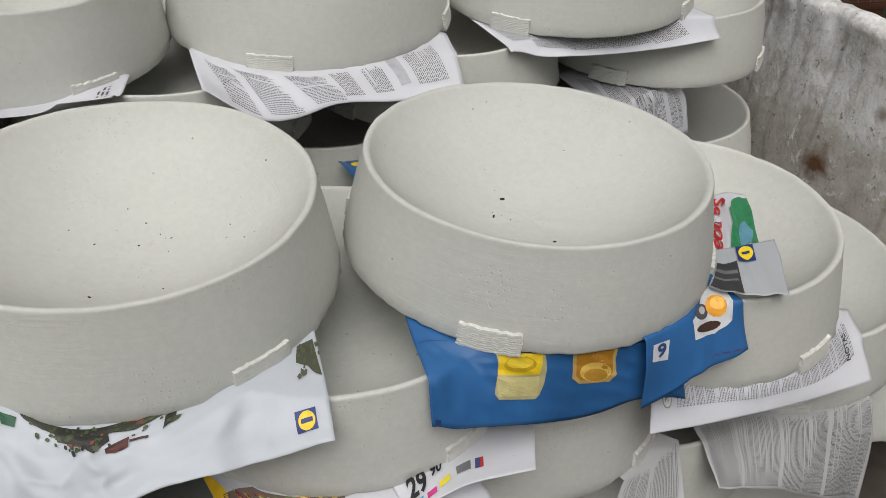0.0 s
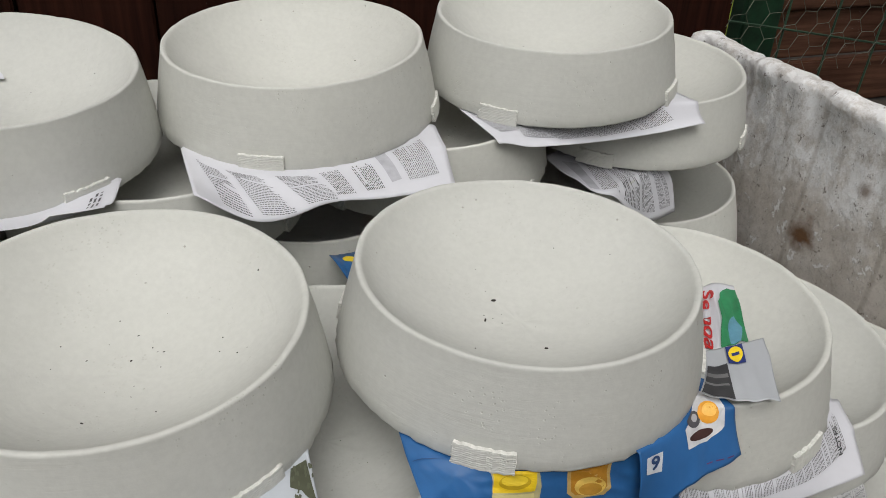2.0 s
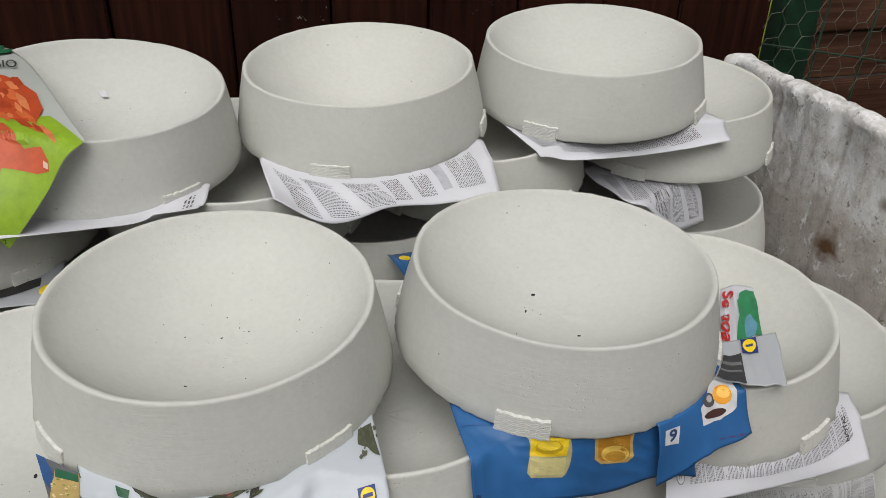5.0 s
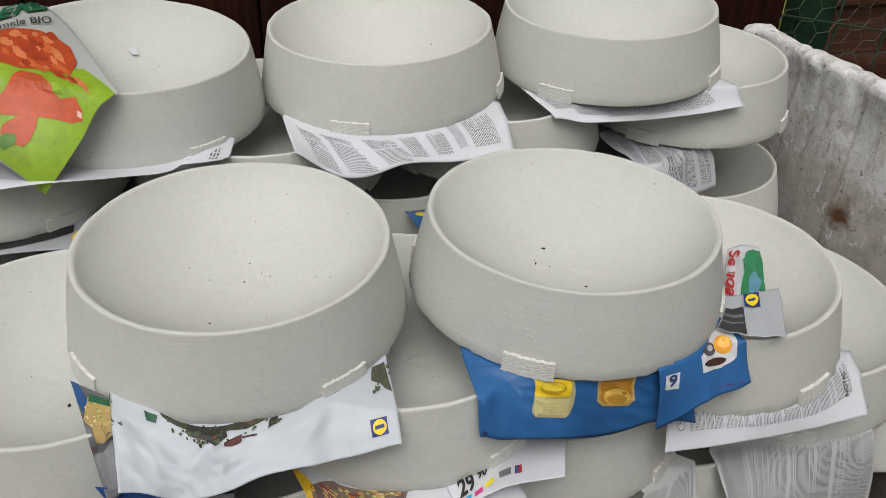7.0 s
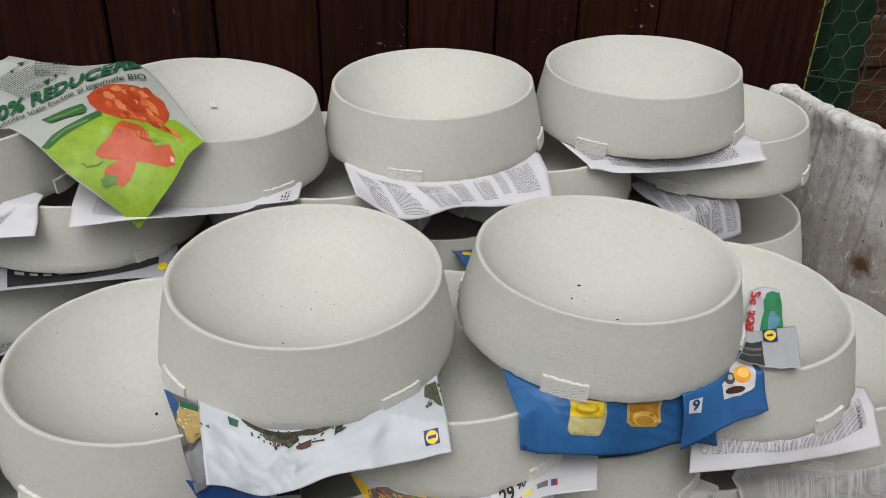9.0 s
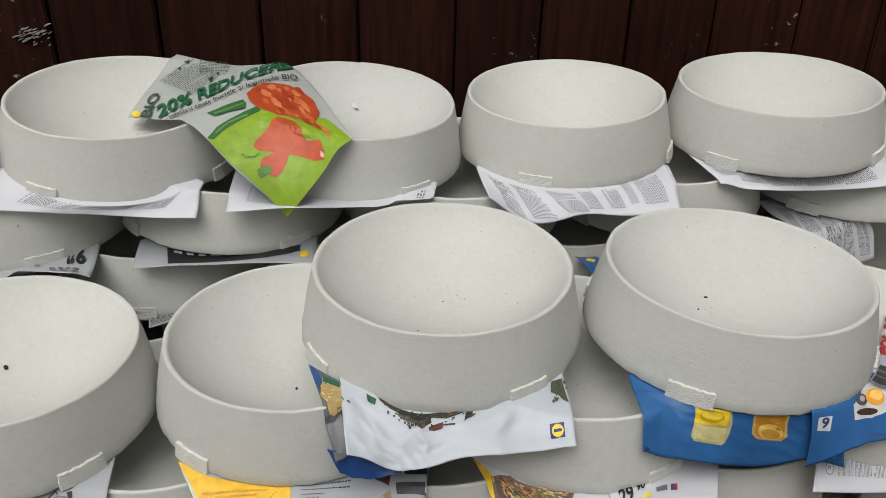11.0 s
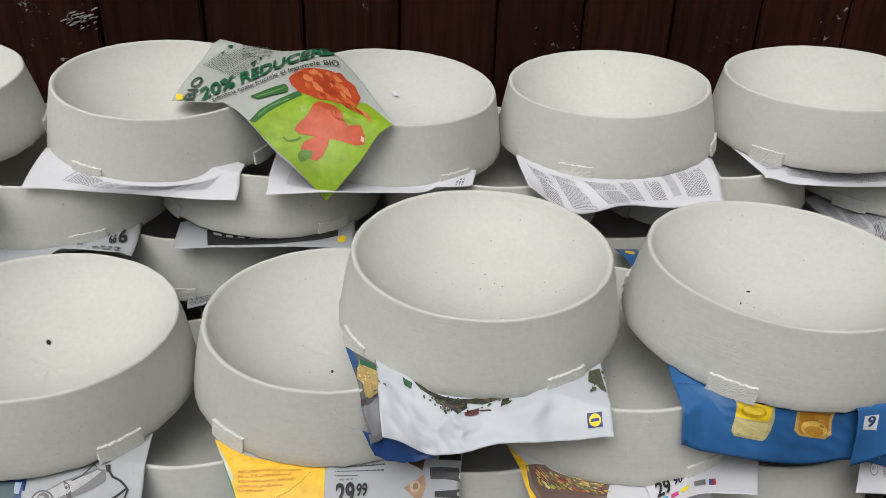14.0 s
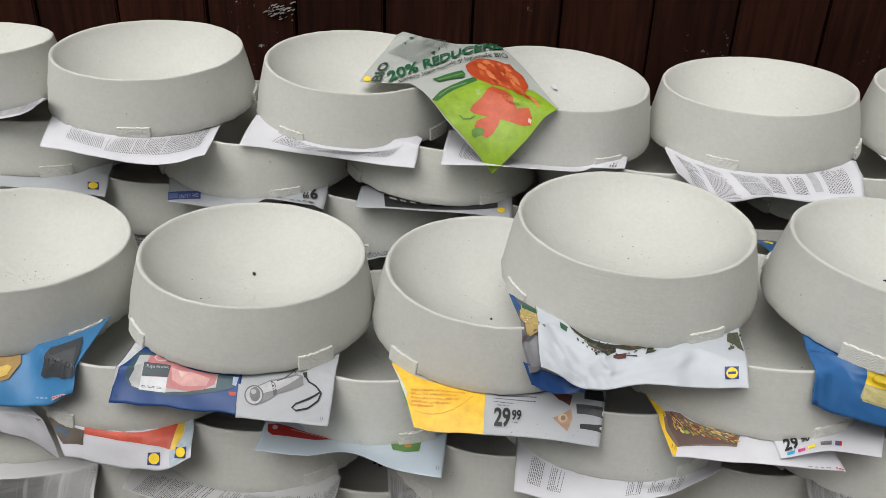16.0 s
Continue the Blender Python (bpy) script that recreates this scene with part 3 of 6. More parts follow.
def clear_of(p, near, hollow, first=1.0):
    """Moves a point of a sheet out of the bowls that it lies on."""
    for m, inv in near:
        q = inv @ p
        r = math.hypot(q.x, q.y)
        if q.z < -0.002 or q.z > HIGH + 0.0040 or r < 1e-6:
            continue
        wall = R_BASE + (R_RIM - R_BASE) * q.z / HIGH + 0.0042
        if r > wall:
            continue
        up, out = HIGH + 0.0040 - q.z, wall - r
        if hollow and r < R_RIM - 0.011:
            low = max(inside_height(r) + 0.001, HIGH + 0.0040 - 0.5 * (R_RIM - 0.011 - r))
            if q.z < low:
                q.z = low
        elif up < out * first or (hollow and r < R_RIM):
            q.z += up
        else:
            q.x, q.y = q.x * wall / r, q.y * wall / r
        p = m @ q
    return p


def inside_height(r):
    a, top, low = R_RIM - LIP_IN, HIGH - LIP_DROP, FLOOR_UP
    d = top - low
    big = (a * a + d * d) / (2 * d)
    return low + big - math.sqrt(max(0, big * big - r * r))


def lift_needed(p, near, hollow, reach):
    """How far up a point of a sheet must go to lie on the bowls below it."""
    need = 0.0
    for m, inv in near:
        q = inv @ p
        r = math.hypot(q.x, q.y)
        wall = R_BASE + (R_RIM - R_BASE) * q.z / HIGH + 0.0042
        if q.z < -0.002 or q.z > HIGH + 0.0044 or r > wall:
            continue
        up = HIGH + 0.0044 - q.z
        if hollow and r < R_RIM - 0.011:
            up = inside_height(r) + 0.001 - q.z
        elif up > reach and wall - r < up:
            continue
        need = max(need, up)
    return need


class Sheet:
    """A sheet of paper: u runs along its free edge (0..1), v from where the bowl pins it (0) out to the free edge (1)."""

    def __init__(self, name, label, category, mat, pinned, free, under=None, tuck=0.05, sag=0.32, wave=0.0012, seed=0, nu=60, nv=40, fine=0.018, first=1.0, reach=0.016, crumple=0.0, group="", hollow=False, middle=None, raised=0.0):
        self.middle = [Vector(q) for q in middle] if middle else None
        self.crumple = crumple
        self.raised, self.fine, self.first = raised, fine, first
        self.hollow = hollow
        self.pinned = [Vector(p) for p in pinned]
        self.free = [Vector(p) for p in free]
        self.under, self.tuck, self.sag, self.wave, self.seed = under, tuck, sag, wave, seed
        self.ob = new(name)
        mid = spline(self.pinned, 0.5)
        self.ob.location = mid
        tagged(self.ob, label, category, group)
        self.mid = mid
        top = max(q.z for q in self.pinned)
        self.near = [(m, m.inverted()) for m in (b.matrix_world for b in made_bowls.values())
                     if (m.translation - mid).length < 0.42 and (hollow or m.translation.z + HIGH < top + 0.03)]
        v0 = -0.6 if under is not None else 0.0
        # the paper is stiff: where a rim lifts it, its surroundings rise with it
        self.v0, self.gu, self.gv = v0, 64, 48
        need = np.array([[lift_needed(self.flat(i / 64, v0 + (1 - v0) * j / 48), self.near, hollow, reach) for j in range(49)] for i in range(65)])
        rise = need.copy()
        for _ in range(45):
            pad = np.pad(rise, 1, mode="edge")
            soft = (pad[:-2, 1:-1] + pad[2:, 1:-1] + pad[1:-1, :-2] + pad[1:-1, 2:]) / 4
            rise = np.maximum(need, soft * 0.995)
        self.rise = rise
        bm = bmesh.new()
        vs = [v0 + (1 - v0) * j / nv for j in range(nv + 1)]
        g = [[bm.verts.new(self.at(i / nu, v) - mid) for v in vs] for i in range(nu + 1)]
        for i in range(nu):
            for j in range(nv):
                bm.faces.new((g[i][j], g[i][j + 1], g[i + 1][j + 1], g[i + 1][j]))
        self.sheet = part("sheet", bm, mat, self.ob, smooth=True)
        mod = self.sheet.modifiers.new("thickness", "SOLIDIFY")
        mod.thickness, mod.offset = 0.00025, -1

    def at(self, u, v):
        x = min(max(u, 0.0), 1.0) * 63.999
        y = min(max((v - self.v0) / (1 - self.v0), 0.0), 1.0) * 47.999
        i, j = int(x), int(y)
        a, b, r = x - i, y - j, self.rise
        up = (r[i, j] * (1 - a) + r[i + 1, j] * a) * (1 - b) + (r[i, j + 1] * (1 - a) + r[i + 1, j + 1] * a) * b
        return clear_of(self.flat(u, v) + Vector((0, 0, float(up))), self.near, self.hollow, self.first)

    def flat(self, u, v):
        a, c = spline(self.pinned, u), spline(self.free, u)
        if v <= 0:
            p = a.copy()
            if self.under is not None:
                d = Vector((self.under[0] - a.x, self.under[1] - a.y, 0))
                if d.length > 1e-6:
                    p = a + d.normalized() * min(self.tuck, d.length) * (-v / 0.6)
            return p
        drop = a.z - c.z
        b = (a + c) / 2 + Vector((0, 0, self.sag * drop))
        if self.middle:
            b = 2 * spline(self.middle, u) - (a + c) / 2
        p = a * (1 - v) ** 2 + b * 2 * v * (1 - v) + c * v * v
        w = Vector((u * 5 + self.seed * 3.1, v * 1.6, self.seed * 1.7))
        fold = self.wave * Vector((0, -0.7 * noise.noise(w * 1.3), noise.noise(w)))
        if self.crumple:
            k = Vector((u * 9 + self.seed, v * 3.2, 4.4))
            fold += self.crumple * Vector((0, -0.8, 0.6)) * (1 - 2.2 * abs(noise.noise(k)) + 0.5 * noise.noise(k * 2.3))
        return p + min(1, v * 3) * fold

    def over(self, u, v, lift):
        e = 0.012
        p = self.at(u, v)
        n = (self.at(u + e, v) - self.at(u - e, v)).cross(self.at(u, min(1, v + e)) - self.at(u, v - e if v > e else v))
        if n.length > 1e-12:
            n.normalize()
            if n.z * 0.8 - n.y * 0.6 < 0:
                n = -n
        else:
            n = Vector((0, -0.5, 0.8))
        return p + n * (lift + self.raised) - self.mid

    def polys(self, name, shapes, colour, lift=0.00035, label="", step=None, mat=None):
        """Flat printed shapes (lists of u, v) that follow the sheet, as one part."""
        if 1 < len(shapes) <= 4:
            for shape in shapes:
                ob = self.polys(name, [shape], colour, lift, label, step, mat)
            return ob
        step = step or self.fine
        bm = bmesh.new()
        for shape in shapes:
            vs = [bm.verts.new((u, v, 0)) for u, v in shape]
            bm.faces.new(vs)
        bmesh.ops.triangulate(bm, faces=bm.faces)
        for _ in range(6):
            long_edges = [e for e in bm.edges if (e.verts[0].co - e.verts[1].co).length > step * 2]
            if not long_edges:
                break
            bmesh.ops.subdivide_edges(bm, edges=long_edges, cuts=1)
            bmesh.ops.triangulate(bm, faces=bm.faces)
        for v in bm.verts:
            v.co = self.over(v.co.x, v.co.y, lift)
        ob = part(name, bm, mat or ink(colour), self.ob, label)
        if len(shapes) > 1:
            ob["kind"] = "stuff"
        return ob

    def area(self, name, u0, v0, u1, v1, colour, lift=0.00035, label="", mat=None):
        return self.polys(name, [[(u0, v0), (u1, v0), (u1, v1), (u0, v1)]], colour, lift, label, None, mat)

    def oval(self, name, u, v, ru, rv, colour, lift=0.00045, label="", turn=0.0, sides=22):
        c, s = math.cos(radians(turn)), math.sin(radians(turn))
        pts = []
        for k in range(sides):
            a = 2 * math.pi * k / sides
            x, y = math.cos(a), math.sin(a)
            pts.append((u + ru * (c * x - s * y), v + rv * (s * x + c * y)))
        return self.polys(name, [pts], colour, lift, label)

    def bars(self, o, r, d, lines, colour=DARK_GREY, fill=0.9, words=7, thick=0.5, seed=0, name="small_print", lift=0.0004):
        """Unreadable small print: lines of word-long bars. o: first line's start, r: its end, d: the last line's start."""
        rg = random.Random(seed + 77)
        if lines > 3:
            lines, words, thick = int(lines * 2.2), int(words * 3.0), 0.42
            colour = tuple(0.03 + 0.9 * c for c in colour)
        o, r, d = Vector(o), Vector(r), Vector(d)
        along, down = r - o, d - o
        bm = bmesh.new()
        for i in range(lines):
            y0 = i / lines
            y1 = (i + thick) / lines
            x, end = 0.0, fill * (rg.uniform(0.86, 1.0) if rg.random() > 0.16 else rg.uniform(0.0, 0.7))
            while x < end:
                w = rg.uniform(0.4, 1.6) / words
                e = min(x + w, end)
                quad = [o + along * a + down * b for a, b in ((x, y0), (e, y0), (e, y1), (x, y1))]
                bm.faces.new([bm.verts.new(self.over(q.x, q.y, lift)) for q in quad])
                x = e + 0.45 / words
        ob = part(name, bm, ink(colour), self.ob)
        ob["kind"] = "stuff"
        return ob

    def words(self, text, o, r, t, colour=BLACK, lift=0.0006, name="lettering", bold=0.0, label=""):
        """Lettering fitted between o (foot of the first letter), r (foot of the last) and t (top of the first)."""
        cu = bpy.data.curves.new("lettering", "FONT")
        cu.body = text
        cu.offset = bold
        cu.resolution_u = 3
        tmp = new("lettering_tmp", cu)
        bpy.context.view_layer.update()
        me = bpy.data.meshes.new_from_object(tmp.evaluated_get(bpy.context.evaluated_depsgraph_get()))
        bpy.data.objects.remove(tmp)
        xs = [v.co.x for v in me.vertices]
        ys = [v.co.y for v in me.vertices]
        x0, x1, y1 = min(xs), max(xs), max(ys)
        o, r, t = Vector(o), Vector(r), Vector(t)
        for v in me.vertices:
            q = o + (r - o) * ((v.co.x - x0) / (x1 - x0)) + (t - o) * (v.co.y / y1)
            v.co = self.over(q.x, q.y, lift)
        me.materials.clear()
        me.materials.append(ink(colour))
        ob = new(name, me)
        ob.parent = self.ob
        if label:
            tagged(ob, label)
        return ob

    def specks(self, o, r, d, count, colour, size, seed=0, lift=0.0012):
        """Small scattered printed marks in the corner o, r, d."""
        rg = random.Random(seed + 5)
        o, r, d = Vector(o), Vector(r), Vector(d)
        ratio = (spline(self.free, 1.0) - spline(self.free, 0.0)).length / max(0.02, (spline(self.free, 0.5) - spline(self.pinned, 0.5)).length)
        shapes = []
        for k in range(count):
            c = o + (r - o) * rg.random() + (d - o) * rg.random()
            a0, s = rg.uniform(0, 6), size * rg.uniform(0.35, 0.75)
            shapes.append([(c.x + s * math.cos(a0 + i * 1.05) * (1.5 if i % 3 == 0 else 0.8), c.y + ratio * s * math.sin(a0 + i * 1.05)) for i in range(6)])
        return self.polys("print", shapes, colour, lift)

    def dotted(self, line, colour):
        shapes = []
        for a, b in zip(line, line[1:]):
            for k in range(5):
                u, v = a[0] + (b[0] - a[0]) * k / 5, a[1] + (b[1] - a[1]) * k / 5
                shapes.append([(u, v), (u + 0.006, v), (u + 0.006, v + 0.022), (u, v + 0.022)])
        return self.polys("print", shapes, colour, 0.0009)

    def logo(self, u, v, ru, rv):
        """A shop's mark as plain shapes: a yellow disc on a blue square."""
        self.area("logo_square", u - ru, v - rv, u + ru, v + rv, LOGO_BLUE, 0.0005)
        self.oval("logo_disc", u, v, ru * 0.86, rv * 0.86, LOGO_YELLOW, 0.0008)
        self.polys("logo_bar", [[(u - ru * 0.5, v - rv * 0.16), (u + ru * 0.5, v - rv * 0.16), (u + ru * 0.5, v + rv * 0.16), (u - ru * 0.5, v + rv * 0.16)]], LOGO_BLUE, 0.0011)


# pinned edge and free edge of each sheet, and the bowl that holds it down
LAID = {
    "F2p": ("F2", [(-0.304, -0.088, 0.287), (-0.264, -0.112, 0.286), (-0.189, -0.122, 0.283), (-0.120, -0.100, 0.280), (-0.042, -0.059, 0.277)], [(-0.262, -0.170, 0.259), (-0.234, -0.170, 0.259), (-0.182, -0.170, 0.263), (-0.118, -0.170, 0.266), (-0.055, -0.170, 0.264)]),
    "F1r": ("F1", [(-0.477, -0.136, 0.286), (-0.429, -0.125, 0.283), (-0.396, -0.097, 0.280), (-0.375, -0.053, 0.278)], [(-0.464, -0.190, 0.262), (-0.429, -0.190, 0.263), (-0.389, -0.190, 0.264), (-0.356, -0.190, 0.265)]),
    "F1l": ("F1", [(-0.618, -0.106, 0.296), (-0.587, -0.125, 0.294), (-0.533, -0.143, 0.290), (-0.473, -0.138, 0.286)], [(-0.622, -0.182, 0.256), (-0.574, -0.182, 0.259), (-0.526, -0.182, 0.260), (-0.466, -0.182, 0.261)]),
    "F0p": ("F0", [(-0.795, -0.162, 0.284), (-0.752, -0.140, 0.279), (-0.725, -0.113, 0.277), (-0.706, -0.081, 0.276), (-0.686, -0.039, 0.275)], [(-0.791, -0.185, 0.231), (-0.747, -0.185, 0.234), (-0.717, -0.185, 0.238), (-0.688, -0.185, 0.242), (-0.663, -0.185, 0.246)]),
    "H2p": ("H2", [(-0.456, -0.123, 0.199), (-0.388, -0.133, 0.199), (-0.331, -0.138, 0.198), (-0.266, -0.109, 0.197), (-0.231, -0.095, 0.197)], [(-0.451, -0.180, 0.208), (-0.388, -0.180, 0.210), (-0.334, -0.180, 0.222), (-0.281, -0.180, 0.206), (-0.227, -0.180, 0.202)]),
    "H1p": ("H1", [(-0.723, -0.158, 0.204), (-0.667, -0.172, 0.204), (-0.602, -0.170, 0.204), (-0.562, -0.148, 0.204), (-0.546, -0.126, 0.204)], [(-0.688, -0.190, 0.171), (-0.641, -0.190, 0.166), (-0.598, -0.190, 0.164), (-0.563, -0.190, 0.168), (-0.525, -0.190, 0.194)]),
    "H0p": ("H0", [(-0.821, -0.172, 0.210), (-0.779, -0.168, 0.210), (-0.744, -0.169, 0.210), (-0.720, -0.173, 0.210)], [(-0.829, -0.175, 0.171), (-0.788, -0.175, 0.182), (-0.744, -0.175, 0.175), (-0.708, -0.175, 0.149)]),
    "I1p": ("I1", [(-0.630, -0.149, 0.119), (-0.556, -0.151, 0.119), (-0.464, -0.159, 0.118), (-0.389, -0.143, 0.117), (-0.365, -0.108, 0.117)], [(-0.625, -0.185, 0.125), (-0.564, -0.185, 0.112), (-0.455, -0.185, 0.111), (-0.376, -0.185, 0.130), (-0.354, -0.185, 0.154)]),
    "I0p": ("I0", [(-0.803, -0.197, 0.121), (-0.757, -0.185, 0.121), (-0.715, -0.167, 0.121), (-0.677, -0.145, 0.121)], [(-0.828, -0.185, 0.053), (-0.770, -0.185, 0.063), (-0.716, -0.185, 0.077), (-0.667, -0.185, 0.094)]),
    "H3p": ("H3", [(-0.144, -0.096, 0.196), (-0.085, -0.132, 0.196), (-0.020, -0.141, 0.197), (0.047, -0.121, 0.197), (0.106, -0.083, 0.197)], [(-0.143, -0.170, 0.185), (-0.083, -0.170, 0.178), (-0.015, -0.170, 0.191), (0.038, -0.170, 0.213), (0.077, -0.170, 0.254)]),
    "I3p": ("H4", [(0.200, -0.092, 0.195), (0.223, -0.103, 0.195), (0.247, -0.117, 0.195)], [(0.183, -0.165, 0.217), (0.208, -0.165, 0.209), (0.238, -0.165, 0.206)]),
    "I2p": ("I2", [(-0.310, -0.084, 0.112), (-0.279, -0.107, 0.112), (-0.236, -0.123, 0.111)], [(-0.294, -0.150, 0.123), (-0.272, -0.150, 0.113), (-0.240, -0.150, 0.109)]),
    "F3p": ("F3", [(-0.139, -0.057, 0.361), (-0.083, -0.102, 0.360), (-0.033, -0.110, 0.360), (0.059, -0.070, 0.361), (0.096, -0.056, 0.362)], [(-0.127, -0.152, 0.349), (-0.080, -0.152, 0.327), (-0.033, -0.152, 0.335), (0.031, -0.152, 0.342), (0.091, -0.152, 0.349)]),
    "F4a": ("F4", [(0.164, -0.062, 0.370), (0.193, -0.103, 0.369), (0.233, -0.125, 0.367), (0.284, -0.132, 0.365), (0.351, -0.132, 0.363)], [(0.162, -0.141, 0.322), (0.200, -0.141, 0.320), (0.278, -0.141, 0.305), (0.333, -0.141, 0.313), (0.377, -0.141, 0.301)]),
    "F4b": ("F4", [(0.326, -0.140, 0.373), (0.376, -0.123, 0.372), (0.405, -0.097, 0.372), (0.423, -0.085, 0.379)], [(0.327, -0.153, 0.314), (0.366, -0.151, 0.332), (0.396, -0.146, 0.339), (0.431, -0.137, 0.336)]),
    "F4c": ("F4", [(0.176, 0.129, 0.374), (0.189, 0.110, 0.373)], [(0.174, 0.228, 0.353), (0.207, 0.228, 0.353)]),
    "F5p": ("F5", [(0.367, -0.109, 0.291), (0.409, -0.118, 0.290), (0.460, -0.132, 0.289), (0.525, -0.122, 0.287), (0.615, -0.066, 0.287)], [(0.349, -0.145, 0.272), (0.405, -0.145, 0.269), (0.462, -0.145, 0.267), (0.527, -0.142, 0.264), (0.591, -0.135, 0.262)]),
    "F6p": ("F6", [(0.444, -0.091, 0.198), (0.498, -0.091, 0.199), (0.563, -0.109, 0.200), (0.642, -0.104, 0.202)], [(0.437, -0.150, 0.183), (0.479, -0.150, 0.170), (0.555, -0.150, 0.131), (0.632, -0.150, 0.096)]),
    "H4p": ("H4", [(0.351, -0.126, 0.194), (0.382, -0.118, 0.194), (0.422, -0.101, 0.194)], [(0.315, -0.160, 0.212), (0.351, -0.160, 0.196), (0.396, -0.160, 0.180)]),
    "G1r": ("G1", [(0.133, -0.137, 0.279), (0.168, -0.129, 0.279), (0.207, -0.108, 0.279), (0.246, -0.081, 0.279), (0.272, -0.085, 0.279)], [(0.137, -0.166, 0.273), (0.168, -0.166, 0.287), (0.187, -0.166, 0.292), (0.212, -0.166, 0.292), (0.236, -0.166, 0.291)]),
    "G1l": ("G1", [(-0.001, -0.084, 0.279), (0.040, -0.121, 0.278), (0.112, -0.136, 0.277), (0.196, -0.118, 0.276)], [(0.024, -0.172, 0.265), (0.077, -0.172, 0.267), (0.141, -0.172, 0.269), (0.203, -0.172, 0.271)]),
    "B1p": ("B1", [(-0.887, 0.213, 0.474), (-0.798, 0.153, 0.465), (-0.723, 0.158, 0.460), (-0.664, 0.199, 0.459), (-0.640, 0.264, 0.461)], [(-0.859, 0.120, 0.450), (-0.792, 0.120, 0.444), (-0.716, 0.120, 0.435), (-0.656, 0.120, 0.443), (-0.611, 0.120, 0.458)]),
    "B2p": ("B2", [(-0.591, 0.276, 0.470), (-0.491, 0.202, 0.458), (-0.420, 0.190, 0.453), (-0.358, 0.214, 0.452), (-0.323, 0.246, 0.453)], [(-0.583, 0.176, 0.454), (-0.523, 0.190, 0.446), (-0.455, 0.190, 0.442), (-0.387, 0.190, 0.437), (-0.326, 0.190, 0.435)]),
    "B3p": ("B3", [(-0.290, 0.297, 0.460), (-0.217, 0.217, 0.450), (-0.142, 0.205, 0.446), (-0.077, 0.220, 0.445), (-0.018, 0.263, 0.446)], [(-0.287, 0.185, 0.446), (-0.214, 0.185, 0.450), (-0.142, 0.185, 0.451), (-0.079, 0.185, 0.451), (-0.031, 0.185, 0.457)]),
    "B4p": ("B4", [(0.040, 0.315, 0.454), (0.081, 0.260, 0.451), (0.153, 0.234, 0.451), (0.233, 0.252, 0.455), (0.313, 0.297, 0.462)], [(0.045, 0.200, 0.456), (0.104, 0.200, 0.419), (0.170, 0.200, 0.428), (0.238, 0.200, 0.429), (0.306, 0.200, 0.425)]),
    "B5p": ("B5", [(0.352, 0.360, 0.461), (0.382, 0.306, 0.458), (0.451, 0.268, 0.457), (0.546, 0.266, 0.462), (0.626, 0.293, 0.468)], [(0.370, 0.244, 0.443), (0.411, 0.246, 0.444), (0.481, 0.246, 0.443), (0.562, 0.246, 0.445), (0.642, 0.246, 0.452)]),
    "B0p": ("B0", [(-1.009, 0.202, 0.472), (-0.968, 0.225, 0.472), (-0.959, 0.254, 0.472), (-0.959, 0.292, 0.472)], [(-0.977, 0.150, 0.468), (-0.921, 0.150, 0.478), (-0.885, 0.150, 0.491), (-0.853, 0.150, 0.515)]),
    "C0p": ("C0", [(-0.991, 0.159, 0.381), (-0.929, 0.177, 0.379), (-0.870, 0.203, 0.378), (-0.824, 0.248, 0.378)], [(-0.988, 0.150, 0.366), (-0.914, 0.150, 0.368), (-0.850, 0.150, 0.367), (-0.790, 0.150, 0.365)]),
    "C1p": ("C1", [(-0.713, 0.207, 0.377), (-0.633, 0.189, 0.372), (-0.558, 0.204, 0.369), (-0.478, 0.286, 0.371)], [(-0.691, 0.150, 0.366), (-0.618, 0.150, 0.364), (-0.531, 0.150, 0.374), (-0.452, 0.148, 0.372)]),
    "C2p": ("C2", [(-0.419, 0.250, 0.375), (-0.342, 0.221, 0.369), (-0.256, 0.231, 0.367), (-0.184, 0.288, 0.369)], [(-0.413, 0.185, 0.368), (-0.335, 0.185, 0.371), (-0.251, 0.185, 0.373), (-0.180, 0.185, 0.372)]),
    "C5p": ("C5", [(0.483, 0.350, 0.379), (0.530, 0.318, 0.381), (0.571, 0.284, 0.383), (0.611, 0.267, 0.385)], [(0.485, 0.265, 0.386), (0.512, 0.237, 0.372), (0.592, 0.257, 0.318), (0.641, 0.265, 0.323)]),
    "D2p": ("D2", [(-0.412, 0.218, 0.283), (-0.364, 0.249, 0.283)], [(-0.402, 0.175, 0.283), (-0.350, 0.175, 0.299)]),
    "D1p": ("D1", [(-0.770, 0.178, 0.294), (-0.739, 0.198, 0.294)], [(-0.764, 0.165, 0.268), (-0.730, 0.165, 0.279)]),
}


laid_sheets = {}


def laid(key, name, label, category, mat, **more):
    held, pinned, free = LAID[key]
    x, y = BOWLS[held][0], BOWLS[held][1]
    laid_sheets[key] = Sheet(name, label, category, mat, pinned, free, under=(x, y), seed=sum(map(ord, key)) % 17, **more)
    return laid_sheets[key]


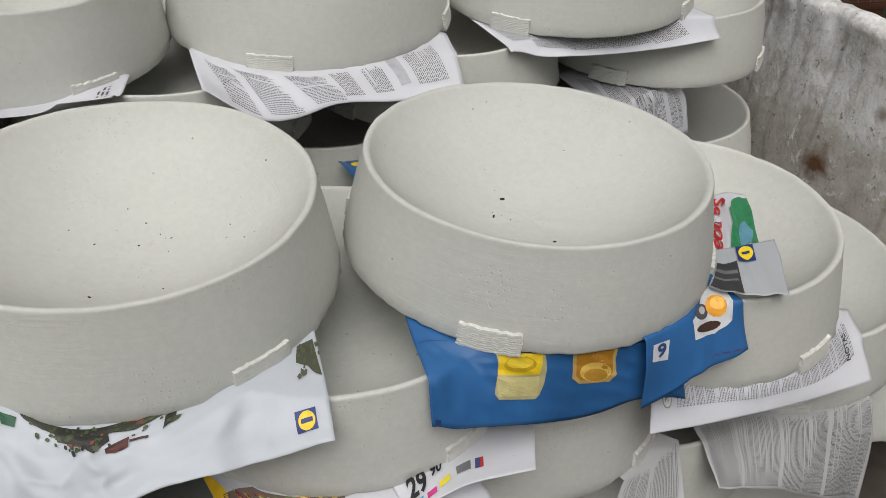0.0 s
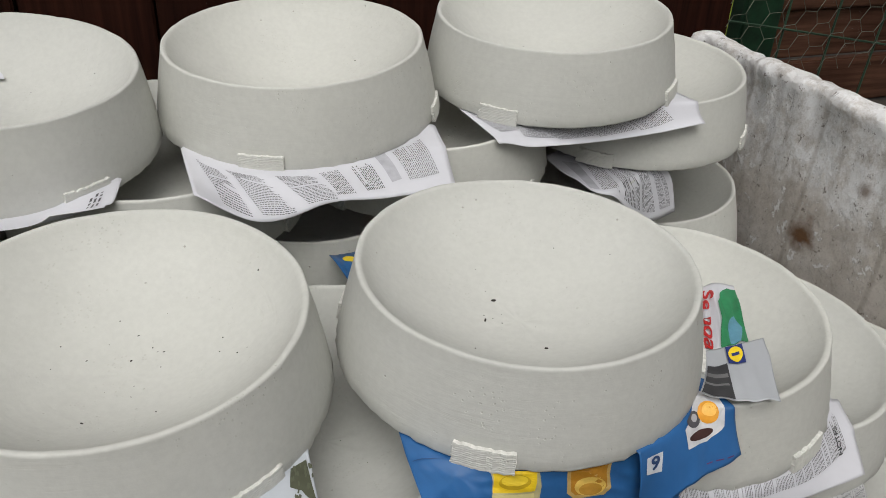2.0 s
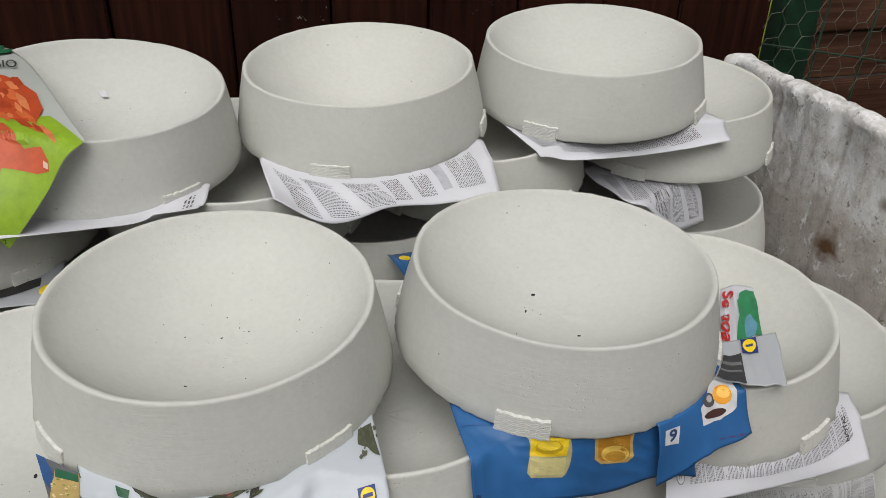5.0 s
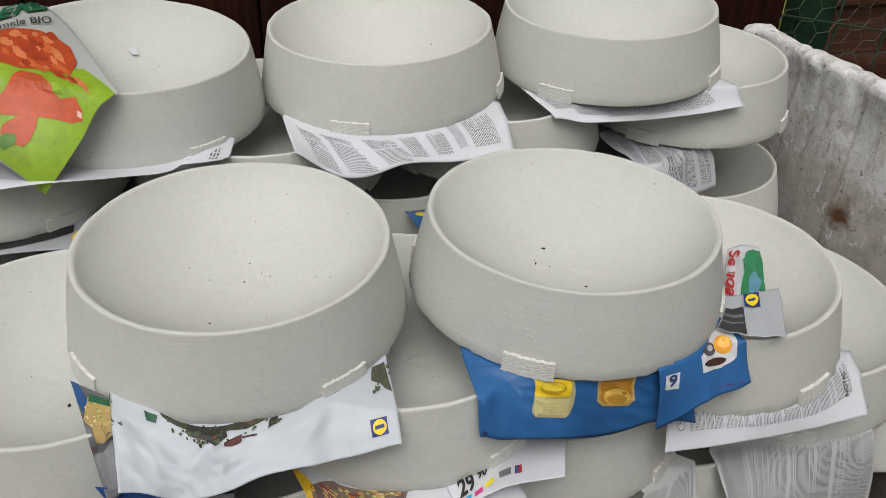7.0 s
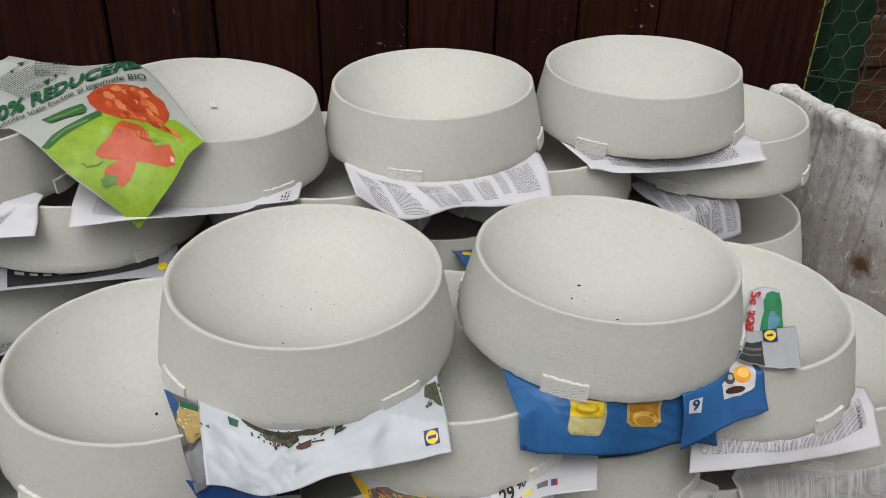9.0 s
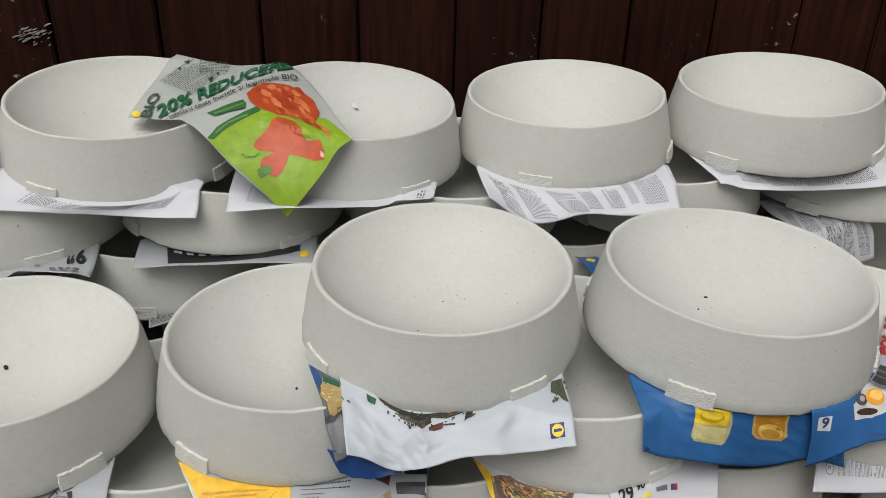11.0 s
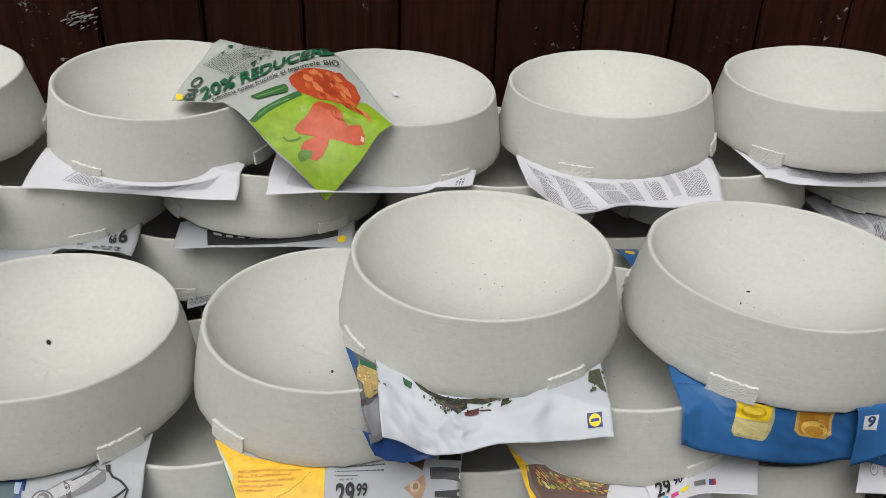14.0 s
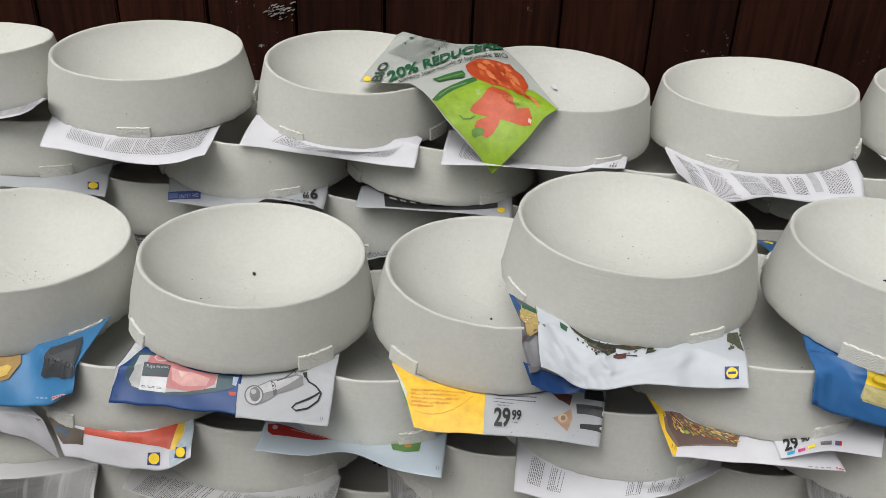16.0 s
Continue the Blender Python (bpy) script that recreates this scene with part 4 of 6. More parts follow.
# under the front row's top bowls
s = Sheet("flyer", "crumpled deep blue flyer edge below the folded sheet", "flyer", DEEP_BLUE_PAPER, [(-0.147, -0.138, 0.344), (-0.109, -0.138, 0.331), (-0.074, -0.138, 0.323)], [(-0.135, -0.146, 0.319), (-0.107, -0.146, 0.312), (-0.076, -0.146, 0.318)], sag=0.1, wave=0.002)
s = laid_sheets["fold"] = Sheet("flyer", "folded corner of a food flyer, blue, pasta photo and smoke grey", "flyer", SMOKE_PAPER, [(-0.170, -0.044, 0.371), (-0.153, -0.058, 0.371), (-0.136, -0.072, 0.370)], [(-0.138, -0.149, 0.336), (-0.124, -0.138, 0.338), (-0.118, -0.122, 0.344)], sag=0.1, wave=0.0008, raised=0.0004)
s.polys("print", [[(0.0, 0.0), (0.212, 0.0), (0.288, 0.208), (0.084, 0.359), (0.0, 0.271)]], (0.02, 0.075, 0.21), 0.0005, 'blue corner')
s.polys("print", [[(0.384, 0.094), (0.947, 0.068), (0.666, 0.557), (0.497, 0.573), (0.141, 0.547), (0.012, 0.464)]], (0.42, 0.3, 0.11), 0.0005, 'pasta photo')
s.polys("print", [[(0.384, 0.094), (0.947, 0.068), (0.869, 0.229), (0.297, 0.219)]], (0.015, 0.1, 0.05), 0.0008, 'green strip')
s.specks((0.209, 0.229), (0.878, 0.151), (0.0, 0.557), 18, (0.62, 0.50, 0.28), 0.05, 3, 0.0010)
s.specks((0.209, 0.229), (0.878, 0.151), (0.0, 0.557), 8, (0.16, 0.24, 0.03), 0.05, 4, 0.0012)
s.polys("print", [[(0.0, 0.547), (0.0, 0.552), (0.047, 0.568), (0.0, 0.583), (0.0, 0.573)]], (0.34, 0.04, 0.02), 0.0006, 'red tomato print')
s.polys("print", [[(0.0, 0.557), (0.0, 0.557), (0.0, 0.568), (0.0, 0.568)]], (0.46, 0.16, 0.1), 0.001, '')
s.polys("print", [[(0.184, 0.542), (0.7, 0.62), (0.981, 1.0), (0.478, 0.964), (0.091, 0.932), (0.041, 0.703)]], (0.15, 0.15, 0.16), 0.0005, 'paler grey half')
s = laid("F3p", "flyer", "crumpled pale blue sky flyer with a food photo under a bowl", "flyer", ICE_PAPER, wave=0.006, crumple=0.0028, nu=80, nv=48, sag=0.25, first=4.0)
s.polys("print", [[(0.885, 0.721), (0.955, 0.739), (0.96, 0.89), (0.898, 0.884)]], (0.02, 0.035, 0.16), 0.0008, 'shop mark, blue square')
s.polys("print", [[(0.953, 0.812), (0.952, 0.836), (0.948, 0.857), (0.941, 0.873), (0.933, 0.88), (0.923, 0.878), (0.915, 0.866), (0.907, 0.848), (0.902, 0.824), (0.899, 0.798), (0.899, 0.775), (0.902, 0.757), (0.909, 0.744), (0.918, 0.739), (0.929, 0.743), (0.938, 0.753), (0.946, 0.769), (0.951, 0.789)]], (0.85, 0.6, 0.02), 0.0009, 'shop mark, yellow disc')
s.polys("print", [[(0.907, 0.786), (0.945, 0.792), (0.946, 0.826), (0.909, 0.822)]], (0.02, 0.035, 0.16), 0.0011, '')
s.polys("print", [[(0.265, -0.02), (0.326, -0.02), (0.443, -0.02), (0.446, 0.226), (0.395, 0.334), (0.354, 0.243), (0.323, 0.217), (0.281, 0.184)]], (0.018, 0.017, 0.013), 0.0007, 'dark food photo')
s.polys("print", [[(0.43, 0.303), (0.494, 0.244), (0.49, 0.38), (0.456, 0.392), (0.43, 0.359)]], (0.075, 0.018, 0.012), 0.0009, 'dark red food photo')
s.polys("print", [[(0.493, 0.33), (0.521, 0.354), (0.535, 0.375), (0.536, 0.345), (0.522, 0.323), (0.494, 0.298)]], (0.05, 0.018, 0.014), 0.0009, '')
s.polys("print", [[(0.566, 0.161), (0.585, 0.164), (0.584, 0.307), (0.571, 0.301), (0.562, 0.341)]], (0.02, 0.018, 0.014), 0.0007, '')
s.polys("print", [[(0.126, 0.111), (0.172, 0.053), (0.164, 0.16), (0.13, 0.198)]], (0.012, 0.085, 0.035), 0.0007, 'green leaf print')
s.polys("print", [[(0.175, -0.02), (0.256, -0.02), (0.335, -0.02), (0.473, -0.02), (0.571, -0.009), (0.623, 0.098), (0.587, 0.126), (0.566, 0.123), (0.544, -0.009), (0.506, 0.168), (0.458, 0.099), (0.385, 0.154), (0.338, -0.005), (0.263, -0.016), (0.191, 0.025)]], (0.03, 0.032, 0.018), 0.0006, 'dark food photo')
s.specks((0.205, -0.02), (0.591, -0.02), (0.21, 0.32), 50, (0.05, 0.07, 0.02), 0.011, 91)
s.specks((0.298, -0.02), (0.524, -0.02), (0.311, 0.228), 6, (0.2, 0.04, 0.02), 0.011, 49)
s.specks((0.89, 0.13), (1.0, 0.14), (0.89, 0.445), 26, (0.09, 0.095, 0.06), 0.011, 74)
s.specks((0.275, -0.014), (0.452, -0.02), (0.276, 0.331), 18, (0.018, 0.02, 0.012), 0.011, 23)
s.polys("print", [[(0.89, 0.13), (0.981, 0.105), (0.993, 0.498), (0.963, 0.44), (0.941, 0.366), (0.888, 0.297)]], (0.07, 0.075, 0.045), 0.0007, 'grey-green photo edge')
s.polys("print", [[(0, 0.024), (0.005, 0.17), (0, 0.505), (0, 0.301)]], (0.5, 0.36, 0.14), 0.0007, 'pasta photo')
s.polys("print", [[(0, 0.024), (0.004, 0.115), (0, 0.199), (0, 0.053)]], (0.02, 0.12, 0.06), 0.0009, 'green strip')
s.polys("print", [[(0, 0.184), (0, 0.286), (0, 0.33), (0, 0.242)]], (0.6, 0.48, 0.3), 0.0009, '')
s.polys("print", [[(0, 0.373), (0, 0.446), (0, 0.475), (0, 0.461)]], (0.22, 0.28, 0.03), 0.0009, '')
s = laid("F4c", "flyer", "blue flyer corner with a shop's mark behind a bowl", "flyer", BLUE_PAPER)
s.oval("logo_disc", 0.55, 0.80, 0.22, 0.09, LOGO_YELLOW)
s = laid("F4a", "flyer", "bright blue flyer with yellow and amber soap prints under a bowl", "flyer", BLUE_PAPER, wave=0.002, sag=0.3, reach=0.03, crumple=0.0015)
s.polys("print", [[(0.404, -0.02), (0.599, -0.02), (0.439, 0.669), (0.42, 0.721), (0.319, 0.731), (0.312, 0.673)]], (0.42, 0.38, 0.2), 0.0006, 'pale rim of the yellow tablet')
s.polys("print", [[(0.414, -0.02), (0.589, -0.02), (0.484, 0.386), (0.344, 0.433)]], (0.72, 0.5, 0.015), 0.0008, 'yellow dish tablet')
s.polys("print", [[(0.339, 0.461), (0.476, 0.418), (0.431, 0.673), (0.321, 0.696)]], (0.55, 0.49, 0.22), 0.0008, '')
s.polys("print", [[(0.511, 0.202), (0.495, 0.257), (0.476, 0.301), (0.456, 0.332), (0.436, 0.352), (0.417, 0.359), (0.402, 0.353), (0.391, 0.332), (0.386, 0.298), (0.389, 0.252), (0.401, 0.198), (0.421, 0.138), (0.449, 0.082), (0.479, 0.038), (0.504, 0.024), (0.52, 0.039), (0.525, 0.084), (0.521, 0.142)]], (0.52, 0.34, 0.01), 0.0009, '')
s.polys("print", [[(0.509, 0.165), (0.496, 0.209), (0.48, 0.245), (0.462, 0.271), (0.444, 0.288), (0.427, 0.286), (0.414, 0.29), (0.405, 0.271), (0.402, 0.248), (0.404, 0.213), (0.415, 0.169), (0.432, 0.122), (0.455, 0.079), (0.479, 0.046), (0.499, 0.033), (0.513, 0.044), (0.519, 0.075), (0.517, 0.111)]], (0.72, 0.52, 0.03), 0.0011, '')
s.polys("print", [[(0.702, -0.011), (0.844, 0.021), (0.728, 0.599), (0.681, 0.683), (0.58, 0.603), (0.573, 0.511)]], (0.5, 0.34, 0.12), 0.0006, 'pale rim of the amber tablet')
s.polys("print", [[(0.714, -0.006), (0.824, 0.068), (0.721, 0.557), (0.681, 0.631), (0.593, 0.564), (0.592, 0.493)]], (0.42, 0.19, 0.015), 0.0008, 'amber dish tablet')
s.polys("print", [[(0.722, 0.532), (0.705, 0.58), (0.687, 0.618), (0.667, 0.638), (0.647, 0.639), (0.629, 0.62), (0.615, 0.589), (0.607, 0.549), (0.608, 0.504), (0.615, 0.452), (0.631, 0.402), (0.653, 0.358), (0.677, 0.325), (0.698, 0.312), (0.714, 0.324), (0.725, 0.361), (0.73, 0.414), (0.73, 0.475)]], (0.7, 0.47, 0.1), 0.0009, '')
s.polys("print", [[(0.697, 0.564), (0.688, 0.595), (0.675, 0.618), (0.661, 0.629), (0.647, 0.628), (0.633, 0.615), (0.622, 0.592), (0.616, 0.565), (0.615, 0.535), (0.619, 0.504), (0.628, 0.474), (0.642, 0.45), (0.658, 0.435), (0.674, 0.432), (0.687, 0.442), (0.697, 0.464), (0.702, 0.494), (0.702, 0.529)]], (0.46, 0.24, 0.03), 0.0011, '')
s.polys("print", [[(0.019, 0.961), (0.053, 0.96), (0.045, 0.991), (0.012, 0.99)]], (0.01, 0.03, 0.1), 0.0007, '')
# shade along a crease, painted on as a darker blue line
s.polys("print", [[(0.023, 0.327), (0.133, 0.163), (0.225, -0.02), (0.223, -0.02), (0.133, 0.151), (0.023, 0.319)]], (0.015, 0.06, 0.18), 0.0006, 'dark line painted for the shade of a crease')
s.polys("print", [[(0.851, 0.795), (0.953, 0.833), (0.943, 0.904), (0.838, 0.864)]], (0.52, 0.46, 0.48), 0.0008, 'pale web address strip')
s.bars((0.853, 0.815), (0.945, 0.852), (0.842, 0.874), 1, (0.45, 0.03, 0.02), 0.95, 5, 0.5, 49, lift=0.0016)
s = laid("F4b", "flyer", "blue flyer corner with a coffee cup print over a bowl's rim", "flyer", BLUE_PAPER, wave=0.002)
s.polys("print", [[(0.712, 0.0), (0.859, 0.156), (0.928, 0.354), (0.903, 0.547), (0.872, 0.661), (0.644, 0.661), (0.378, 0.526), (0.344, 0.135), (0.525, 0.0)]], (0.55, 0.55, 0.56), 0.0007, 'white saucer print')
s.polys("print", [[(0.6, 0.318), (0.581, 0.349), (0.547, 0.354), (0.497, 0.323), (0.444, 0.26), (0.403, 0.177), (0.381, 0.083), (0.378, 0.0), (0.412, 0.0), (0.45, 0.0), (0.481, 0.005), (0.538, 0.099), (0.581, 0.193), (0.6, 0.266)]], (0.07, 0.07, 0.08), 0.0009, 'dark glass print')
s.polys("print", [[(0.556, 0.24), (0.538, 0.255), (0.509, 0.245), (0.475, 0.203), (0.45, 0.141), (0.444, 0.083), (0.462, 0.062), (0.494, 0.083), (0.531, 0.141), (0.553, 0.193)]], (0.4, 0.4, 0.42), 0.0011, '')
s.polys("print", [[(0.834, 0.51), (0.819, 0.536), (0.781, 0.536), (0.728, 0.516), (0.669, 0.464), (0.616, 0.38), (0.581, 0.281), (0.578, 0.203), (0.606, 0.177), (0.662, 0.203), (0.728, 0.234), (0.791, 0.297), (0.825, 0.375), (0.831, 0.464)]], (0.72, 0.31, 0.02), 0.0013, 'orange cup print')
s.polys("print", [[(0.819, 0.469), (0.806, 0.479), (0.781, 0.474), (0.747, 0.453), (0.706, 0.411), (0.672, 0.359), (0.65, 0.307), (0.647, 0.271), (0.662, 0.255), (0.697, 0.266), (0.741, 0.286), (0.781, 0.328), (0.809, 0.38), (0.819, 0.432)]], (0.8, 0.45, 0.08), 0.0015, '')
s.polys("print", [[(0.741, 0.594), (0.728, 0.615), (0.688, 0.62), (0.622, 0.599), (0.538, 0.557), (0.462, 0.49), (0.409, 0.427), (0.388, 0.37), (0.397, 0.344), (0.438, 0.349), (0.519, 0.401), (0.606, 0.464), (0.675, 0.521), (0.722, 0.568)]], (0.05, 0.02, 0.016), 0.0011, 'coffee beans print')
s.polys("print", [[(0.047, 0.198), (0.156, 0.234), (0.147, 0.542), (0.038, 0.458)]], (0.58, 0.6, 0.63), 0.0008, 'white price box')
s.words('9', (0.062, 0.411), (0.122, 0.448), (0.072, 0.208), (0.02, 0.05, 0.14), 0.0018, bold=0.03)
s.bars((0.591, 0.88), (0.972, 0.958), (0.588, 0.901), 1, (0.12, 0.02, 0.1), 0.95, 5, 0.5, 49, lift=0.0016)
# right end of the front row
s = laid("F5p", "news_sheet", "printed white leaflet of dense text under a bowl", "paper sheet", WHITE_PAPER)
s.oval("print", 0.075, 0.42, 0.022, 0.18, MID_GREY, 0.0004)
s.oval("print", 0.075, 0.42, 0.018, 0.15, (0.72, 0.72, 0.73), 0.0006)
s.words("PT", (0.066, 0.47), (0.084, 0.47), (0.066, 0.37), DARK_GREY, 0.0008)
for k in range(9):
    u = 0.12 + 0.092 * k
    s.bars((u, 0.60), (u + 0.012, -0.02), (u + 0.085, 0.60), 6, DARK_GREY, 0.95, 5, 0.55, k)
s.words("NOTAS", (0.915, 0.62), (0.93, 0.18), (0.895, 0.60), BLACK, bold=0.02)
s = laid("F6p", "news_sheet", "thin news page of dense text draped over lower bowls", "paper sheet", NEWS_PAPER, wave=0.005, nu=70, nv=44, sag=0.5)
for k in range(4):
    u = 0.015 + 0.245 * k
    s.bars((u, 0.975), (u + 0.03, 0.0), (u + 0.225, 0.975), 17, DARK_GREY if k % 2 else (0.04, 0.04, 0.04), 1.0, 12, 0.6, 20 + k)
s = laid("H4p", "news_sheet", "news page of small text hanging below a bowl", "paper sheet", NEWS_PAPER, wave=0.003)
for k in range(2):
    s.bars((0.08 + 0.45 * k, 0.95), (0.12 + 0.45 * k, 0.02), (0.48 + 0.45 * k, 0.95), 9, DARK_GREY, 1.0, 9, 0.55, 30 + k)

# under the second layer
s = laid("G1l", "flyer", "white flyer with yellow edge and a vegetable stir-fry photo", "flyer", WHITE_PAPER, wave=0.002)
s.polys("print", [[(0, 0.024), (0.082, 0.175), (0.135, 0.631), (0.018, 1), (0, 0.956), (0, 0.534)]], (0.8, 0.5, 0.02), 0.0006, 'yellow margin')
s.polys("print", [[(0.06, 0.359), (0.303, -0.02), (0.599, 0.104), (0.499, 0.575), (0.059, 0.859), (0.025, 0.635)]], (0.17, 0.12, 0.1), 0.0007, 'brown photo ground')
s.polys("print", [[(0.1, 0.307), (0.075, 0.526), (0.097, 0.646), (0.184, 0.667), (0.328, 0.599), (0.475, 0.396), (0.591, 0.057), (0.516, 0.5), (0.081, 0.833), (0.081, 0.682), (0.062, 0.536)]], (0.12, 0.075, 0.065), 0.0008, 'brown dish print')
for k, tint in enumerate(((0.62, 0.45, 0.07), (0.3, 0.36, 0.06), (0.5, 0.13, 0.03), (0.55, 0.3, 0.12), (0.16, 0.24, 0.05), (0.62, 0.52, 0.22), (0.2, 0.03, 0.03))):
    s.specks((0.162, 0.167), (0.581, 0.0), (0.122, 0.578), 20, tint, 0.017, 60 + k, 0.0010 + 0.0001 * k)
s.words('11', (0.012, 0.89), (0.032, 0.908), (0.029, 0.829), (0.07, 0.07, 0.07), 0.0018, bold=0)
s.bars((0.803, 0.942), (0.941, 0.953), (0.789, 1.0), 1, (0.25, 0.25, 0.26), 0.95, 5, 0.5, 91, lift=0.0016)
s.bars((0.956, 0.932), (1.0, 0.985), (0.938, 1.0), 1, (0.45, 0.03, 0.02), 0.95, 5, 0.5, 49, lift=0.0016)
s = laid("G1r", "flyer", "pale flyer with a bold price under a bowl", "flyer", WHITE_PAPER, wave=0.001)
s.words('29', (0.05, 0.745), (0.172, 0.604), (0.069, 0.182), (0.012, 0.012, 0.013), 0.0018, bold=0.03)
s.words('90', (0.206, 0.365), (0.284, 0.318), (0.225, 0.052), (0.012, 0.012, 0.013), 0.0018, bold=0.03)
s.polys("print", [[(0.062, 0.802), (0.125, 0.74), (0.112, 0.88), (0.056, 0.927)]], (0.02, 0.3, 0.55), 0.0007, 'colour bar')
s.polys("print", [[(0.147, 0.729), (0.212, 0.651), (0.2, 0.823), (0.138, 0.88)]], (0.55, 0.04, 0.2), 0.0007, 'colour bar')
s.polys("print", [[(0.238, 0.594), (0.319, 0.51), (0.312, 0.672), (0.225, 0.771)]], (0.8, 0.65, 0.04), 0.0007, 'colour bar')
s.polys("print", [[(0.372, 0.474), (0.488, 0.547), (0.488, 0.719), (0.369, 0.661)]], (0.16, 0.16, 0.17), 0.0007, '')
s.polys("print", [[(0.522, 0.568), (0.584, 0.62), (0.588, 0.786), (0.522, 0.755)]], (0.06, 0.07, 0.2), 0.0007, '')
s.polys("print", [[(0.559, 0.609), (0.584, 0.62), (0.588, 0.786), (0.559, 0.781)]], (0.45, 0.03, 0.03), 0.0009, '')
s.specks((0.067, 0.238), (0.994, 0.597), (0.022, 0.932), 18, (0.15, 0.15, 0.15), 0.0035, 91)
s = laid("F2p", "flyer", "yellow and grey flyer with a bold price under a bowl", "flyer", GREY_PAPER, wave=0.002)
s.polys("print", [[(0, -0.02), (0.253, -0.02), (0.388, -0.01), (0.509, -0.012), (0.495, 1), (0.343, 1), (0.006, 0.991), (0.018, 0.587)]], (0.8, 0.47, 0.035), 0.0006, 'yellow half of the page')
s.polys("print", [[(0, -0.02), (0.089, -0.02), (0.029, -0.02), (0, -0.02)]], (0.55, 0.55, 0.53), 0.0008, 'white torn edge')
s.polys("print", [[(0.003, 0.002), (0.054, 0.489), (0.012, 0.612), (0, 0.257)]], (0.52, 0.53, 0.45), 0.0008, 'pale margin')
s.polys("print", [[(0, 0.242), (0.016, 0.593), (0.006, 0.949), (0, 0.592)]], (0.05, 0.22, 0.06), 0.0009, 'green margin')
s.words('Invită-ţi prietenii la o gustare', (0.119, 0.401), (0.425, 0.13), (0.134, 0.328), (0.5, 0.17, 0.02), 0.0018, bold=0.0)
s.words('dulce, cu 21% umplutură', (0.1, 0.484), (0.384, 0.26), (0.116, 0.417), (0.5, 0.17, 0.02), 0.0018, bold=0.0)
s.words('de cacao sau caise, fără', (0.081, 0.562), (0.388, 0.354), (0.097, 0.5), (0.5, 0.17, 0.02), 0.0018, bold=0.0)
s.words('coloranţi sau grăsimi', (0.062, 0.635), (0.353, 0.464), (0.075, 0.578), (0.5, 0.17, 0.02), 0.0018, bold=0.0)
s.words('hidrogenate', (0.044, 0.698), (0.262, 0.589), (0.059, 0.646), (0.5, 0.17, 0.02), 0.0018, bold=0.0)
s.dotted([(0.067, 0.742), (0.168, 0.73), (0.252, 0.706), (0.314, 0.649), (0.368, 0.542), (0.417, 0.364), (0.462, 0.082)], (0.42, 0.16, 0.01))
s.words('29', (0.543, 0.808), (0.613, 0.814), (0.545, 0.41), (0.012, 0.012, 0.013), 0.0018, bold=0.035)
s.words('99', (0.619, 0.682), (0.659, 0.68), (0.621, 0.46), (0.012, 0.012, 0.013), 0.0018, bold=0.03)
s.words('1 set', (0.621, 0.758), (0.647, 0.761), (0.621, 0.711), (0.07, 0.07, 0.07), 0.0018, bold=0)
s.bars((0.544, 0.014), (0.739, 0.167), (0.543, 0.322), 3, (0.012, 0.012, 0.013), 0.98, 22, 0.22, 49, lift=0.0008)
s.bars((0.558, 0.325), (0.616, 0.351), (0.558, 0.396), 1, (0.2, 0.2, 0.2), 0.95, 5, 0.5, 74, lift=0.0016)
s.polys("print", [[(0.775, 0.08), (0.867, 0.275), (0.86, 0.474), (0.811, 0.301)]], (0.085, 0.03, 0.025), 0.0007, 'dark red sanding sheet print')
s.polys("print", [[(0.792, 0.611), (0.865, 0.52), (0.874, 0.649), (0.856, 0.837), (0.828, 0.754)]], (0.36, 0.23, 0.15), 0.0007, 'tan sanding pad print')
s.polys("print", [[(0.854, 0.64), (0.853, 0.663), (0.85, 0.682), (0.845, 0.697), (0.839, 0.704), (0.832, 0.702), (0.825, 0.691), (0.819, 0.673), (0.816, 0.648), (0.814, 0.62), (0.815, 0.594), (0.818, 0.573), (0.823, 0.56), (0.829, 0.556), (0.836, 0.561), (0.843, 0.574), (0.848, 0.593), (0.852, 0.616)]], (0.48, 0.37, 0.26), 0.0009, '')
s.polys("print", [[(0.845, 0.636), (0.845, 0.649), (0.844, 0.659), (0.841, 0.667), (0.838, 0.671), (0.834, 0.669), (0.831, 0.663), (0.828, 0.653), (0.826, 0.64), (0.826, 0.626), (0.826, 0.613), (0.827, 0.602), (0.83, 0.594), (0.833, 0.591), (0.836, 0.594), (0.84, 0.6), (0.843, 0.61), (0.845, 0.623)]], (0.24, 0.15, 0.09), 0.0010, '')
s.polys("print", [[(0.912, 0.197), (0.985, 0.284), (0.999, 0.481), (0.915, 0.391)]], (0.02, 0.02, 0.022), 0.0007, 'dark saw blade print')
s.polys("print", [[(0.884, 0.47), (0.992, 0.575), (1, 0.694), (0.89, 0.598)]], (0.05, 0.05, 0.055), 0.0007, 'dark saw blade print')
s.polys("print", [[(0.907, 0.729), (0.976, 0.748), (1, 0.747), (1, 0.831), (0.971, 0.812), (0.908, 0.788)]], (0.03, 0.03, 0.033), 0.0007, 'dark saw blade print')
s.polys("print", [[(1, 0.67), (1, 0.679), (1, 0.68), (0.999, 0.678), (0.995, 0.67), (0.993, 0.655), (0.994, 0.641), (0.997, 0.632), (1, 0.633), (1, 0.643)]], (0.45, 0.45, 0.45), 0.0009, '')
s.polys("print", [[(1, 0.786), (1, 0.796), (1, 0.803), (0.997, 0.803), (0.993, 0.797), (0.991, 0.787), (0.992, 0.776), (0.995, 0.77), (0.999, 0.77), (1, 0.776)]], (0.45, 0.45, 0.45), 0.0009, '')
